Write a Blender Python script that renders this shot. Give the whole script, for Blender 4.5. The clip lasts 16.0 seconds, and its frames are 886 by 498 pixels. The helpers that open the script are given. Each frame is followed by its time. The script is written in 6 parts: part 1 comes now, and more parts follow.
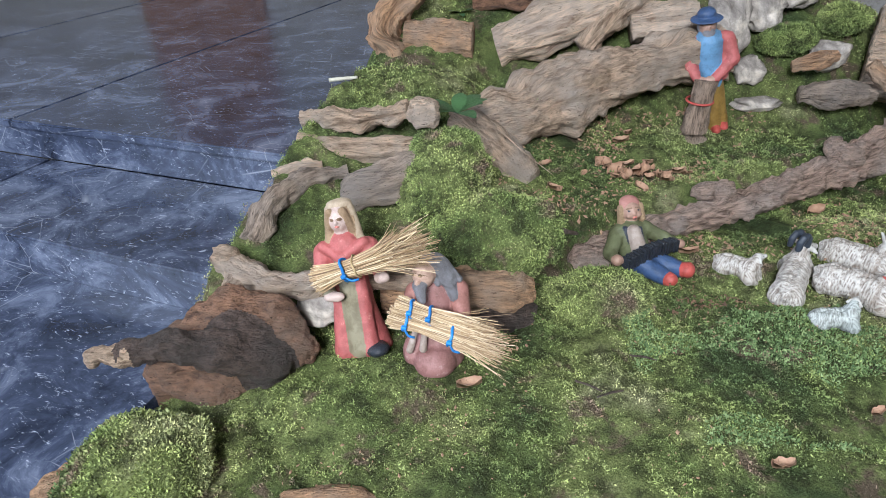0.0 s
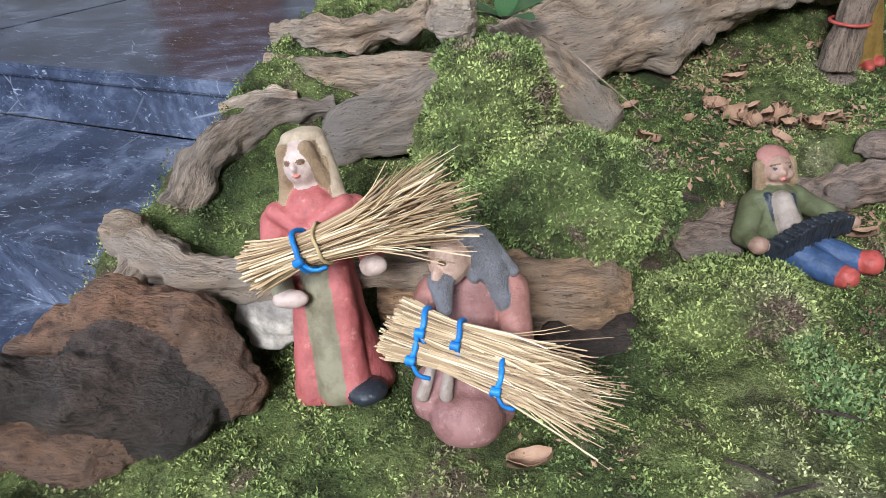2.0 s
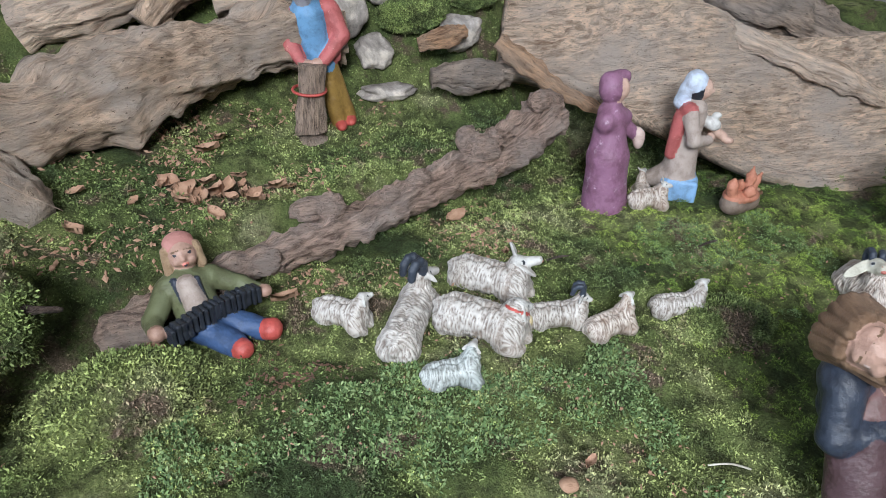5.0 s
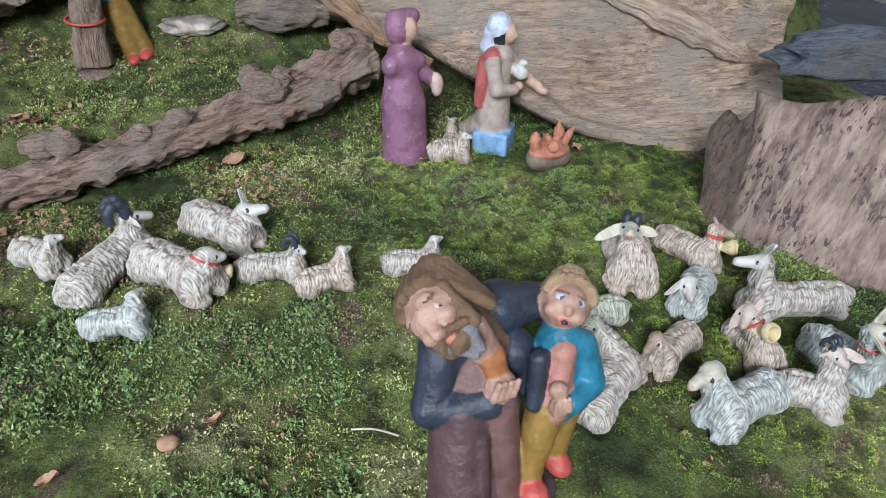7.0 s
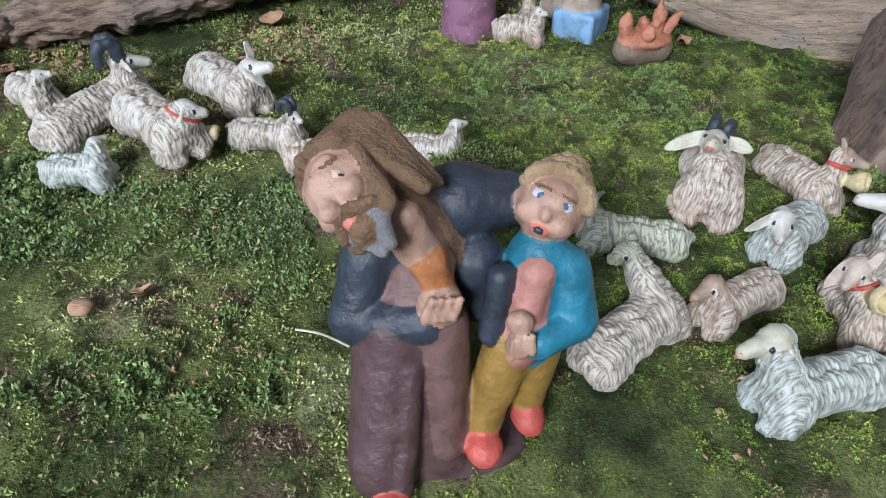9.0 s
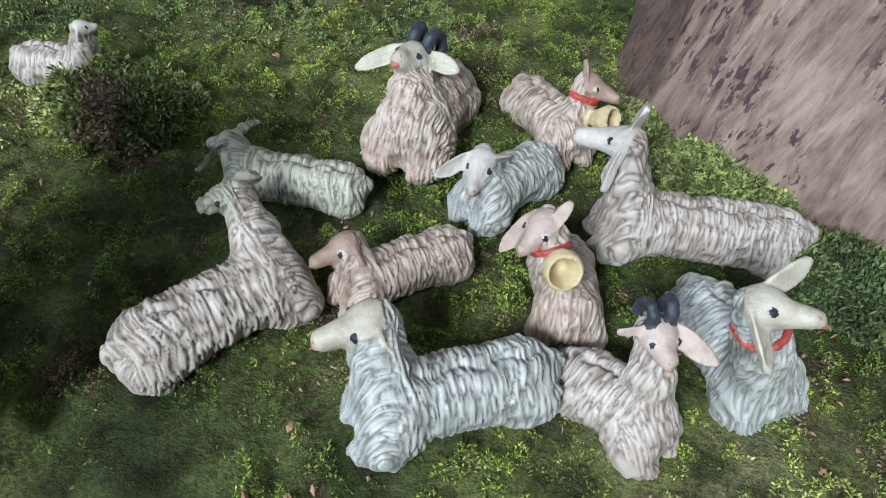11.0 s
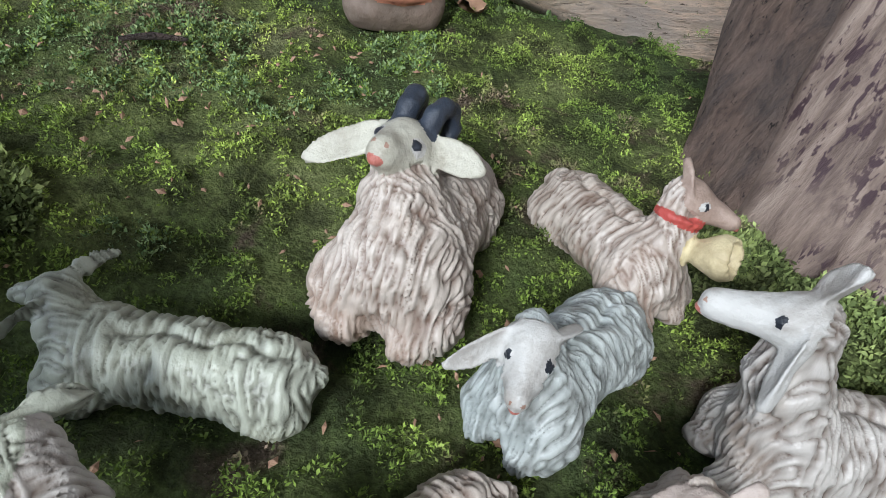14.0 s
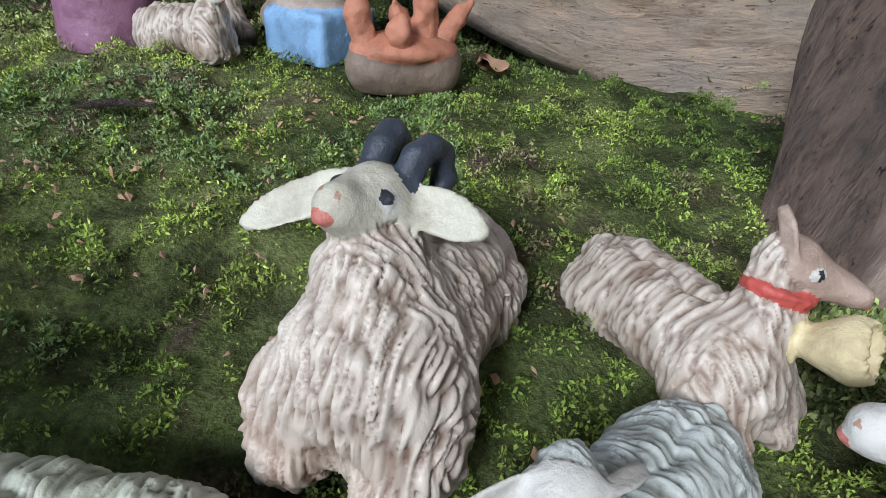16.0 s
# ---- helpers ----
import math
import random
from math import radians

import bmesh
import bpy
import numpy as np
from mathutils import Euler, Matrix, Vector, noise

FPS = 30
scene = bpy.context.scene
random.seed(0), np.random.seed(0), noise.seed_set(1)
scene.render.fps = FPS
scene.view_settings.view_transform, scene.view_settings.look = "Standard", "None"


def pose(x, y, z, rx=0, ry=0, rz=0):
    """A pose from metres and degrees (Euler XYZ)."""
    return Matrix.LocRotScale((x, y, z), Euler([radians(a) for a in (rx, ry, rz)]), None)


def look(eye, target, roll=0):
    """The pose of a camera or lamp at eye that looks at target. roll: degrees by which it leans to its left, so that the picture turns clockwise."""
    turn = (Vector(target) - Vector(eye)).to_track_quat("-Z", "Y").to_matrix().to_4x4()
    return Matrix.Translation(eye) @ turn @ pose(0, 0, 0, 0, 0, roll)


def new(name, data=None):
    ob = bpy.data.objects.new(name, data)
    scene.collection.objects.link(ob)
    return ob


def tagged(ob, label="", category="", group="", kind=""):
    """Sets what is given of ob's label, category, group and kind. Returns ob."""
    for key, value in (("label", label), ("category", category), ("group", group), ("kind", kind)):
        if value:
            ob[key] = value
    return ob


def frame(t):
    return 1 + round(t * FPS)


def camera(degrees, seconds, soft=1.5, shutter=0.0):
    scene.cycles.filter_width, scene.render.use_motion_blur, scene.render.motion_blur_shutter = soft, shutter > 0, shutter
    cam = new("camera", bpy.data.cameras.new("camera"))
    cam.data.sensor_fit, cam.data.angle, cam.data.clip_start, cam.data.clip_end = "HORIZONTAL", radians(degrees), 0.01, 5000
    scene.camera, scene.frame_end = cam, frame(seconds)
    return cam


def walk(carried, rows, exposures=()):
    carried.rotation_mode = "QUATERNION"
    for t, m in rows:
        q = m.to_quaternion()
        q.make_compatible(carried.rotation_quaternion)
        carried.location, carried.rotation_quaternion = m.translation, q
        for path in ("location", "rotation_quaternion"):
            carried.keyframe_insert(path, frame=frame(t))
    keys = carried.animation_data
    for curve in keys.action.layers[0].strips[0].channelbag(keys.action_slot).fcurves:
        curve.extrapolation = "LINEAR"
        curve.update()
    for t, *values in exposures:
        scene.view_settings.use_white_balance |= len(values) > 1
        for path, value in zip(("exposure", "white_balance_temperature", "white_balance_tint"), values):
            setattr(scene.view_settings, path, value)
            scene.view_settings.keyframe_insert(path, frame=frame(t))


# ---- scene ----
cam = camera(70.5, 16.0, soft=0.85)
PATH = [
    (0, (0.186, 0.001, 0.958), (0.031, 1.708, -0.073), -2.5),
    (0.5, (0.207, 0.2, 0.813), (0.013, 1.89, -0.239), 1.2),
    (1, (0.172, 0.349, 0.722), (-0.09, 2.017, -0.349), -0.3),
    (1.5, (0.119, 0.441, 0.645), (-0.171, 2.126, -0.392), -2.3),
    (2, (0.125, 0.486, 0.622), (-0.118, 2.181, -0.411), -3.4),
    (2.5, (0.187, 0.503, 0.631), (0.096, 2.195, -0.433), -3.2),
    (3, (0.28, 0.522, 0.655), (0.443, 2.204, -0.415), -1.2),
    (3.5, (0.353, 0.532, 0.672), (0.728, 2.208, -0.354), 0.5),
    (4, (0.452, 0.522, 0.678), (0.982, 2.165, -0.332), 1.8),
    (4.5, (0.562, 0.498, 0.708), (1.121, 2.13, -0.304), 2.6),
    (5, (0.708, 0.465, 0.766), (1.252, 2.093, -0.261), 2.2),
    (5.2, (0.778, 0.455, 0.782), (1.324, 2.093, -0.227), 2.4),
    (7.3, (1.333, 0.356, 0.737), (1.794, 1.883, -0.47), 4.7),
    (7.5, (1.365, 0.407, 0.709), (1.804, 1.911, -0.534), 5.4),
    (8, (1.417, 0.456, 0.638), (1.793, 1.89, -0.705), 5.4),
    (8.2, (1.44, 0.459, 0.617), (1.727, 1.904, -0.735), 5.6),
    (10.3, (1.711, 0.516, 0.567), (1.664, 1.962, -0.813), -0.5),
    (10.5, (1.777, 0.536, 0.53), (1.8, 1.977, -0.857), 1.8),
    (11, (1.924, 0.606, 0.417), (2.085, 2.037, -0.972), 6.2),
    (11.5, (1.964, 0.656, 0.359), (2.231, 2.07, -1.03), 8.6),
    (12, (1.979, 0.674, 0.353), (2.251, 2.083, -1.04), 8.4),
    (12.5, (1.966, 0.715, 0.39), (2.239, 2.135, -0.992), 7.9),
    (13, (1.926, 0.792, 0.398), (2.166, 2.238, -0.963), 8.1),
    (13.5, (1.907, 0.85, 0.369), (2.134, 2.333, -0.954), 8.9),
    (14, (1.904, 0.901, 0.288), (2.227, 2.428, -0.963), 11.0),
    (14.5, (1.898, 0.971, 0.229), (2.302, 2.599, -0.861), 10.4),
    (15, (1.889, 1.004, 0.215), (2.297, 2.696, -0.77), 8.3),
    (15.5, (1.908, 1.002, 0.21), (2.309, 2.694, -0.778), 8.0),
    (16, (1.951, 0.995, 0.215), (2.104, 2.702, -0.815), 5.5),
]
walk(cam, [(t, look(eye, target, roll)) for t, eye, target, roll in PATH])

# ---- light of the place: a church interior with tall windows ----
world = bpy.data.worlds.new("world")
scene.world = world
world.use_nodes = True
wn = world.node_tree.nodes
sky = wn.new("ShaderNodeTexSky")
sky.sky_type = "NISHITA"
sky.sun_disc = False
sky.sun_elevation = radians(35)
sky.sun_rotation = radians(120)
world.node_tree.links.new(sky.outputs[0], wn["Background"].inputs[0])
wn["Background"].inputs[1].default_value = 0.1


def window_light(name, eye, target, w, h, watts, colour):
    data = bpy.data.lights.new(name, "AREA")
    data.shape, data.size, data.size_y, data.energy, data.color = "RECTANGLE", w, h, watts, colour
    ob = new(name, data)
    ob.matrix_world = look(eye, target)
    return ob


window_light("window_light_south", (-0.4, -2.9, 3.1), (1.0, 1.3, 0.0), 1.4, 1.3, 450, (0.88, 0.94, 1.0))
window_light("window_light_east", (5.3, 1.6, 3.0), (1.4, 1.4, 0.0), 2.2, 2.0, 22, (0.95, 0.98, 1.0))
window_light("window_light_west", (-4.5, -0.6, 2.8), (-0.2, 1.6, 0.2), 2.0, 1.8, 215, (0.70, 0.82, 1.0))

# ---- materials ----


def mat(name, build, rough=0.8, metal=0.0, spec=0.4):
    m = bpy.data.materials.new(name)
    m.use_nodes = True
    nt = m.node_tree
    b = nt.nodes["Principled BSDF"]
    b.inputs["Roughness"].default_value = rough
    b.inputs["Metallic"].default_value = metal
    b.inputs["Specular IOR Level"].default_value = spec
    build(nt, b)
    return m


def coords(nt, scale=(1, 1, 1), kind="Object"):
    tc = nt.nodes.new("ShaderNodeTexCoord")
    mp = nt.nodes.new("ShaderNodeMapping")
    mp.inputs["Scale"].default_value = scale
    nt.links.new(tc.outputs[kind], mp.inputs[0])
    return mp.outputs[0]


def noise_tex(nt, vec, scale, detail=6, rough=0.6, distort=0.0):
    n = nt.nodes.new("ShaderNodeTexNoise")
    n.inputs["Scale"].default_value, n.inputs["Detail"].default_value = scale, detail
    n.inputs["Roughness"].default_value, n.inputs["Distortion"].default_value = rough, distort
    nt.links.new(vec, n.inputs["Vector"])
    return n.outputs["Fac"]


def ramp(nt, fac, *stops):
    r = nt.nodes.new("ShaderNodeValToRGB")
    e = r.color_ramp.elements
    while len(e) < len(stops):
        e.new(0.5)
    for el, (p, c) in zip(e, stops):
        el.position, el.color = p, (*c, 1) if len(c) == 3 else c
    nt.links.new(fac, r.inputs[0])
    return r.outputs[0]


def mix(nt, fac, a, b, mode="MIX"):
    m = nt.nodes.new("ShaderNodeMix")
    m.data_type, m.blend_type = "RGBA", mode
    if isinstance(fac, (int, float)):
        m.inputs[0].default_value = fac
    else:
        nt.links.new(fac, m.inputs[0])
    for s, v in ((6, a), (7, b)):
        if isinstance(v, tuple):
            m.inputs[s].default_value = (*v, 1)
        else:
            nt.links.new(v, m.inputs[s])
    return m.outputs[2]


def bump(nt, b, height, strength=0.5, dist=0.002):
    n = nt.nodes.new("ShaderNodeBump")
    n.inputs["Strength"].default_value, n.inputs["Distance"].default_value = strength, dist
    nt.links.new(height, n.inputs["Height"])
    nt.links.new(n.outputs[0], b.inputs["Normal"])


def paint(name, a, b2, rough=0.5, grain=60, relief=0.25, wear=None):
    """Matt paint on fired clay: two close tones, brush grain and a little wear."""
    def build(nt, b):
        v = coords(nt)
        c = mix(nt, noise_tex(nt, v, 22, 5), a, b2)
        if wear:
            w = ramp(nt, noise_tex(nt, v, 48, 6, 0.7), (0.60, (0, 0, 0)), (0.68, (1, 1, 1)))
            c = mix(nt, w, c, wear)
        g = ramp(nt, noise_tex(nt, v, 30, 7, 0.7, 0.3), (0.40, (0.74, 0.71, 0.69)), (0.54, (1, 1, 1)))
        nt.links.new(mix(nt, 1.0, c, g, "MULTIPLY"), b.inputs["Base Color"])
        bump(nt, b, noise_tex(nt, v, grain * 2.5, 6, 0.65), relief * 1.6, 0.005)
    return mat(name, build, rough)


def wool(name, a, b2, tint):
    """Glazed clay wool: long combed grooves with a brown wash, groove shade also put into the colour."""
    def build(nt, b):
        v = coords(nt)
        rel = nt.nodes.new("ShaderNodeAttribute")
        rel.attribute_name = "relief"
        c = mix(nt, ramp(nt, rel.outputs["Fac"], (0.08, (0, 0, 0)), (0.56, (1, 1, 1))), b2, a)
        c = mix(nt, ramp(nt, noise_tex(nt, v, 16, 5), (0.47, (0, 0, 0)), (0.66, (0.7, 0.7, 0.7))), c, mix(nt, 0.6, c, tint))
        nt.links.new(c, b.inputs["Base Color"])
        bump(nt, b, noise_tex(nt, coords(nt, (1, 1, 0.5)), 420, 3), 0.35, 0.002)
    return mat(name, build, 0.36)


def grain(nt, scale):
    at_ = nt.nodes.new("ShaderNodeAttribute")
    at_.attribute_name = "grain"
    mp = nt.nodes.new("ShaderNodeMapping")
    mp.inputs["Scale"].default_value = scale
    nt.links.new(at_.outputs["Vector"], mp.inputs[0])
    return mp.outputs[0]


def wood(name, light, dark, grey, scale=1.0, axis=(5, 26, 26), rough=0.8, relief=1.0):
    """Weathered driftwood, with long fibres, cracks and grey patches."""
    def build(nt, b):
        v = grain(nt, axis)
        fib = noise_tex(nt, v, 3.2 * scale, 10, 0.68, 0.5)
        fine = noise_tex(nt, v, 11 * scale, 6, 0.7, 0.2)
        v2 = coords(nt)
        c = ramp(nt, fib, (0.36, dark), (0.47, tuple(0.75 * x for x in light)), (0.53, light), (0.64, tuple(min(1, x * 1.3) for x in light)))
        c = mix(nt, ramp(nt, noise_tex(nt, v2, 6, 6, 0.65), (0.42, (0, 0, 0)), (0.68, (1, 1, 1))), c, grey)
        c = mix(nt, ramp(nt, fine, (0.33, (1, 1, 1)), (0.41, (0, 0, 0))), c, tuple(x * 0.35 for x in dark))
        nt.links.new(c, b.inputs["Base Color"])
        s = nt.nodes.new("ShaderNodeMath")
        s.operation = "ADD"
        nt.links.new(fib, s.inputs[0])
        nt.links.new(fine, s.inputs[1])
        bump(nt, b, s.outputs[0], relief, 0.02)
    return mat(name, build, rough)


FRESH = ((0.10, 0.17, 0.035), (0.23, 0.34, 0.065), (0.36, 0.48, 0.10), (0.46, 0.54, 0.16))
MEADOW = ((0.10, 0.155, 0.062), (0.235, 0.31, 0.105), (0.38, 0.45, 0.165), (0.52, 0.53, 0.29))


def moss_colour(nt, tones=MEADOW):
    """Moss tones that wander over the bed: fresh, dark and brown patches."""
    geo = nt.nodes.new("ShaderNodeNewGeometry")
    pos = geo.outputs["Position"]
    big = noise_tex(nt, pos, 3.2, 5, 0.6)
    c = ramp(nt, big, *zip((0.36, 0.47, 0.57, 0.68), tones))
    brown = ramp(nt, noise_tex(nt, pos, 8.5, 6, 0.65, 0.4), (0.56, (0, 0, 0)), (0.64, (1, 1, 1)))
    mid = noise_tex(nt, pos, 22, 5, 0.65)
    c = mix(nt, ramp(nt, mid, (0.38, (1, 1, 1)), (0.54, (0, 0, 0))), c, mix(nt, 0.72, c, (0.035, 0.04, 0.02)))
    return mix(nt, brown, c, (0.25, 0.185, 0.135)), geo, pos


def build_moss_bed(nt, b):
    c, geo, pos = moss_colour(nt)
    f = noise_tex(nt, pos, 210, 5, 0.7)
    # shade of the gaps between leaves painted in: darkest where the bump is low
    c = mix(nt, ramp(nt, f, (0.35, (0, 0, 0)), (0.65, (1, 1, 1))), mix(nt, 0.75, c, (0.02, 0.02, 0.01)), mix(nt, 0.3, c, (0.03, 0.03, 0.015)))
    nt.links.new(c, b.inputs["Base Color"])
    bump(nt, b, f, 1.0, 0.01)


def build_moss_leaf(nt, b, tones=MEADOW):
    c, geo, pos = moss_colour(nt, tones)
    r = ramp(nt, geo.outputs["Random Per Island"], (0.0, (0.34, 0.36, 0.36)), (0.45, (0.9, 0.9, 0.9)), (0.85, (1.38, 1.35, 1.36)), (1.0, (1.6, 1.56, 1.6)))
    nt.links.new(mix(nt, 1.0, c, r, "MULTIPLY"), b.inputs["Base Color"])
    b.inputs["Subsurface Weight"].default_value = 0.0


def build_marble(nt, b):
    v = coords(nt)
    f = noise_tex(nt, v, 5, 10, 0.72, 0.8)
    c = ramp(nt, f, (0.36, (0.016, 0.021, 0.038)), (0.5, (0.045, 0.058, 0.10)), (0.64, (0.14, 0.165, 0.24)))
    chips = ramp(nt, noise_tex(nt, coords(nt, (1, 2.2, 2)), 26, 9, 0.75, 1.6), (0.58, (0, 0, 0)), (0.66, (1, 1, 1)))
    c = mix(nt, chips, c, (0.36, 0.40, 0.50))
    veins = nt.nodes.new("ShaderNodeTexVoronoi")
    veins.feature = "DISTANCE_TO_EDGE"
    veins.inputs["Scale"].default_value = 7
    nt.links.new(coords(nt, (1, 1.7, 1)), veins.inputs["Vector"])
    vm = ramp(nt, veins.outputs["Distance"], (0.0, (1, 1, 1)), (0.012, (0, 0, 0)))
    vm2 = mix(nt, ramp(nt, noise_tex(nt, v, 4, 3), (0.5, (0, 0, 0)), (0.62, (1, 1, 1))), (0, 0, 0), vm)
    nt.links.new(mix(nt, vm2, c, (0.25, 0.27, 0.33)), b.inputs["Base Color"])
    bump(nt, b, noise_tex(nt, v, 90, 4), 0.06, 0.001)


def build_leaf(nt, b):
    v = coords(nt)
    c = mix(nt, noise_tex(nt, v, 60, 5), (0.24, 0.125, 0.075), (0.50, 0.32, 0.22))
    nt.links.new(c, b.inputs["Base Color"])
    bump(nt, b, noise_tex(nt, coords(nt, (1, 6, 1)), 90, 3), 0.5, 0.002)


def build_straw(nt, b):
    geo = nt.nodes.new("ShaderNodeNewGeometry")
    c = ramp(nt, geo.outputs["Random Per Island"], (0.0, (0.15, 0.085, 0.045)), (0.35, (0.36, 0.235, 0.125)), (0.75, (0.52, 0.375, 0.22)), (1.0, (0.72, 0.60, 0.42)))
    nt.links.new(c, b.inputs["Base Color"])


def build_stone(nt, b):
    v = coords(nt)
    f = noise_tex(nt, v, 9, 9, 0.7, 0.4)
    c = ramp(nt, f, (0.36, (0.13, 0.11, 0.10)), (0.5, (0.33, 0.295, 0.27)), (0.62, (0.66, 0.59, 0.52)))
    nt.links.new(c, b.inputs["Base Color"])
    bump(nt, b, noise_tex(nt, v, 38, 8, 0.7), 0.8, 0.008)


def build_slab(nt, b):
    v = coords(nt, (12, 3, 3))
    f = noise_tex(nt, v, 4, 9, 0.68, 0.3)
    c = ramp(nt, f, (0.36, (0.115, 0.08, 0.066)), (0.5, (0.225, 0.165, 0.135)), (0.62, (0.33, 0.255, 0.21)))
    g = coords(nt)
    pits = ramp(nt, noise_tex(nt, coords(nt, (36, 13, 13)), 3.2, 5, 0.65, 0.3), (0.54, (0, 0, 0)), (0.57, (1, 1, 1)))
    zone = ramp(nt, noise_tex(nt, g, 7, 3), (0.44, (0, 0, 0)), (0.54, (1, 1, 1)))
    c = mix(nt, mix(nt, zone, (0, 0, 0), pits), c, (0.055, 0.03, 0.035))
    nt.links.new(c, b.inputs["Base Color"])
    bump(nt, b, f, 0.6, 0.01)


M = {}
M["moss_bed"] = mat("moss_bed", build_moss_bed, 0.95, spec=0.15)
M["moss_fresh"] = mat("moss_fresh", lambda nt, b: build_moss_leaf(nt, b, FRESH), 0.75, spec=0.25)
M["moss_leaf"] = mat("moss_leaf", build_moss_leaf, 0.75, spec=0.25)
def build_moss_dark(nt, b):
    geo = nt.nodes.new("ShaderNodeNewGeometry")
    c = ramp(nt, geo.outputs["Random Per Island"], (0.0, (0.05, 0.09, 0.035)), (0.55, (0.165, 0.26, 0.10)), (1.0, (0.31, 0.40, 0.19)))
    nt.links.new(c, b.inputs["Base Color"])


M["moss_dark"] = mat("moss_dark", build_moss_dark, 0.7, spec=0.3)
M["marble"] = mat("dark_marble", build_marble, 0.22, spec=0.5)
M["leaf"] = mat("dry_leaf", build_leaf, 0.7)
M["straw"] = mat("straw", build_straw, 0.55)
M["stone"] = mat("stone", build_stone, 0.85)
M["slab"] = mat("weathered_slab", build_slab, 0.62)
M["drift"] = wood("driftwood", (0.6, 0.43, 0.31), (0.26, 0.165, 0.11), (0.5, 0.42, 0.36))
M["drift_pale"] = wood("pale_driftwood", (0.76, 0.57, 0.43), (0.32, 0.205, 0.14), (0.60, 0.50, 0.43), 1.0, (3.2, 20, 20))
M["bark"] = wood("bark_log", (0.57, 0.40, 0.32), (0.17, 0.105, 0.08), (0.48, 0.40, 0.36), 1.5)
M["dark_root"] = wood("dark_root", (0.13, 0.09, 0.075), (0.04, 0.03, 0.026), (0.085, 0.07, 0.064), 1.2, (9, 16, 16), 0.6)
M["red_root"] = wood("red_root", (0.33, 0.175, 0.11), (0.10, 0.052, 0.036), (0.22, 0.15, 0.115), 1.0, (7, 18, 18))
M["orange_root"] = wood("orange_root", (0.58, 0.345, 0.205), (0.22, 0.115, 0.065), (0.46, 0.34, 0.26), 1.0)
M["slab_edge"] = wood("slab_edge", (0.22, 0.15, 0.12), (0.06, 0.045, 0.04), (0.16, 0.13, 0.12), 1.0, (16, 6, 16))
M["grey_wood"] = wood("grey_wood", (0.44, 0.335, 0.265), (0.12, 0.085, 0.065), (0.34, 0.29, 0.26), 1.0)
M["stump"] = wood("stump_bark", (0.46, 0.33, 0.25), (0.13, 0.09, 0.07), (0.4, 0.31, 0.26), 1.4, (26, 26, 4))
M["blue_stone"] = wood("blue_grey_stone", (0.20, 0.23, 0.30), (0.07, 0.08, 0.11), (0.26, 0.25, 0.24), 1.0)
M["green_leaf"] = paint("green_leaf", (0.035, 0.09, 0.035), (0.07, 0.15, 0.06), 0.35)
M["blue_band"] = paint("blue_band", (0.01, 0.17, 0.55), (0.015, 0.24, 0.68), 0.35)
M["twine"] = paint("twine", (0.42, 0.30, 0.15), (0.55, 0.42, 0.24), 0.8)
M["skin"] = paint("painted_skin", (0.52, 0.33, 0.26), (0.64, 0.45, 0.37), 0.45)
M["skin_pale"] = paint("pale_painted_skin", (0.50, 0.37, 0.33), (0.60, 0.47, 0.43), 0.45)
M["skin_tan"] = paint("tan_painted_skin", (0.33, 0.19, 0.145), (0.46, 0.30, 0.24), 0.4)
M["red"] = paint("red_cloth", (0.38, 0.085, 0.085), (0.47, 0.14, 0.135), 0.55, wear=(0.58, 0.25, 0.22))
M["red_shoe"] = paint("red_shoe", (0.42, 0.06, 0.05), (0.52, 0.11, 0.095), 0.4)
M["mauve"] = paint("mauve_cloth", (0.25, 0.115, 0.11), (0.33, 0.17, 0.16), 0.55, wear=(0.42, 0.27, 0.26))
M["rose"] = paint("rose_cloth", (0.35, 0.15, 0.13), (0.42, 0.205, 0.18), 0.55)
M["orange"] = paint("orange_scarf", (0.36, 0.13, 0.05), (0.46, 0.20, 0.09), 0.4)
M["purple"] = paint("purple_cloth", (0.20, 0.085, 0.15), (0.30, 0.15, 0.24), 0.5, wear=(0.44, 0.30, 0.40))
M["khaki"] = paint("khaki_cloth", (0.19, 0.165, 0.105), (0.27, 0.24, 0.165), 0.6)
M["green"] = paint("green_cloth", (0.10, 0.115, 0.06), (0.165, 0.18, 0.095), 0.5)
M["blue"] = paint("blue_cloth", (0.03, 0.065, 0.16), (0.06, 0.11, 0.23), 0.45)
M["sky_blue"] = paint("sky_blue_paint", (0.17, 0.33, 0.58), (0.27, 0.46, 0.70), 0.5)
M["pale_blue"] = paint("pale_blue_cloth", (0.46, 0.54, 0.68), (0.58, 0.64, 0.75), 0.5)
M["vest_blue"] = paint("blue_vest", (0.09, 0.22, 0.40), (0.15, 0.31, 0.50), 0.5)
M["teal"] = paint("teal_jacket", (0.012, 0.14, 0.23), (0.03, 0.21, 0.33), 0.35)
M["navy"] = paint("dark_jacket", (0.018, 0.025, 0.04), (0.045, 0.055, 0.08), 0.32)
M["plum"] = paint("plum_trousers", (0.06, 0.033, 0.04), (0.105, 0.062, 0.068), 0.4)
M["plum_warm"] = paint("warm_plum_coat", (0.115, 0.062, 0.062), (0.175, 0.10, 0.095), 0.4)
M["ochre"] = paint("ochre_trousers", (0.22, 0.13, 0.03), (0.32, 0.20, 0.06), 0.45)
M["hair_brown"] = paint("brown_hair", (0.15, 0.085, 0.05), (0.26, 0.165, 0.105), 0.45, 120, 0.6)
M["hair_fair"] = paint("fair_hair", (0.33, 0.22, 0.13), (0.44, 0.31, 0.20), 0.5, 120, 0.6)
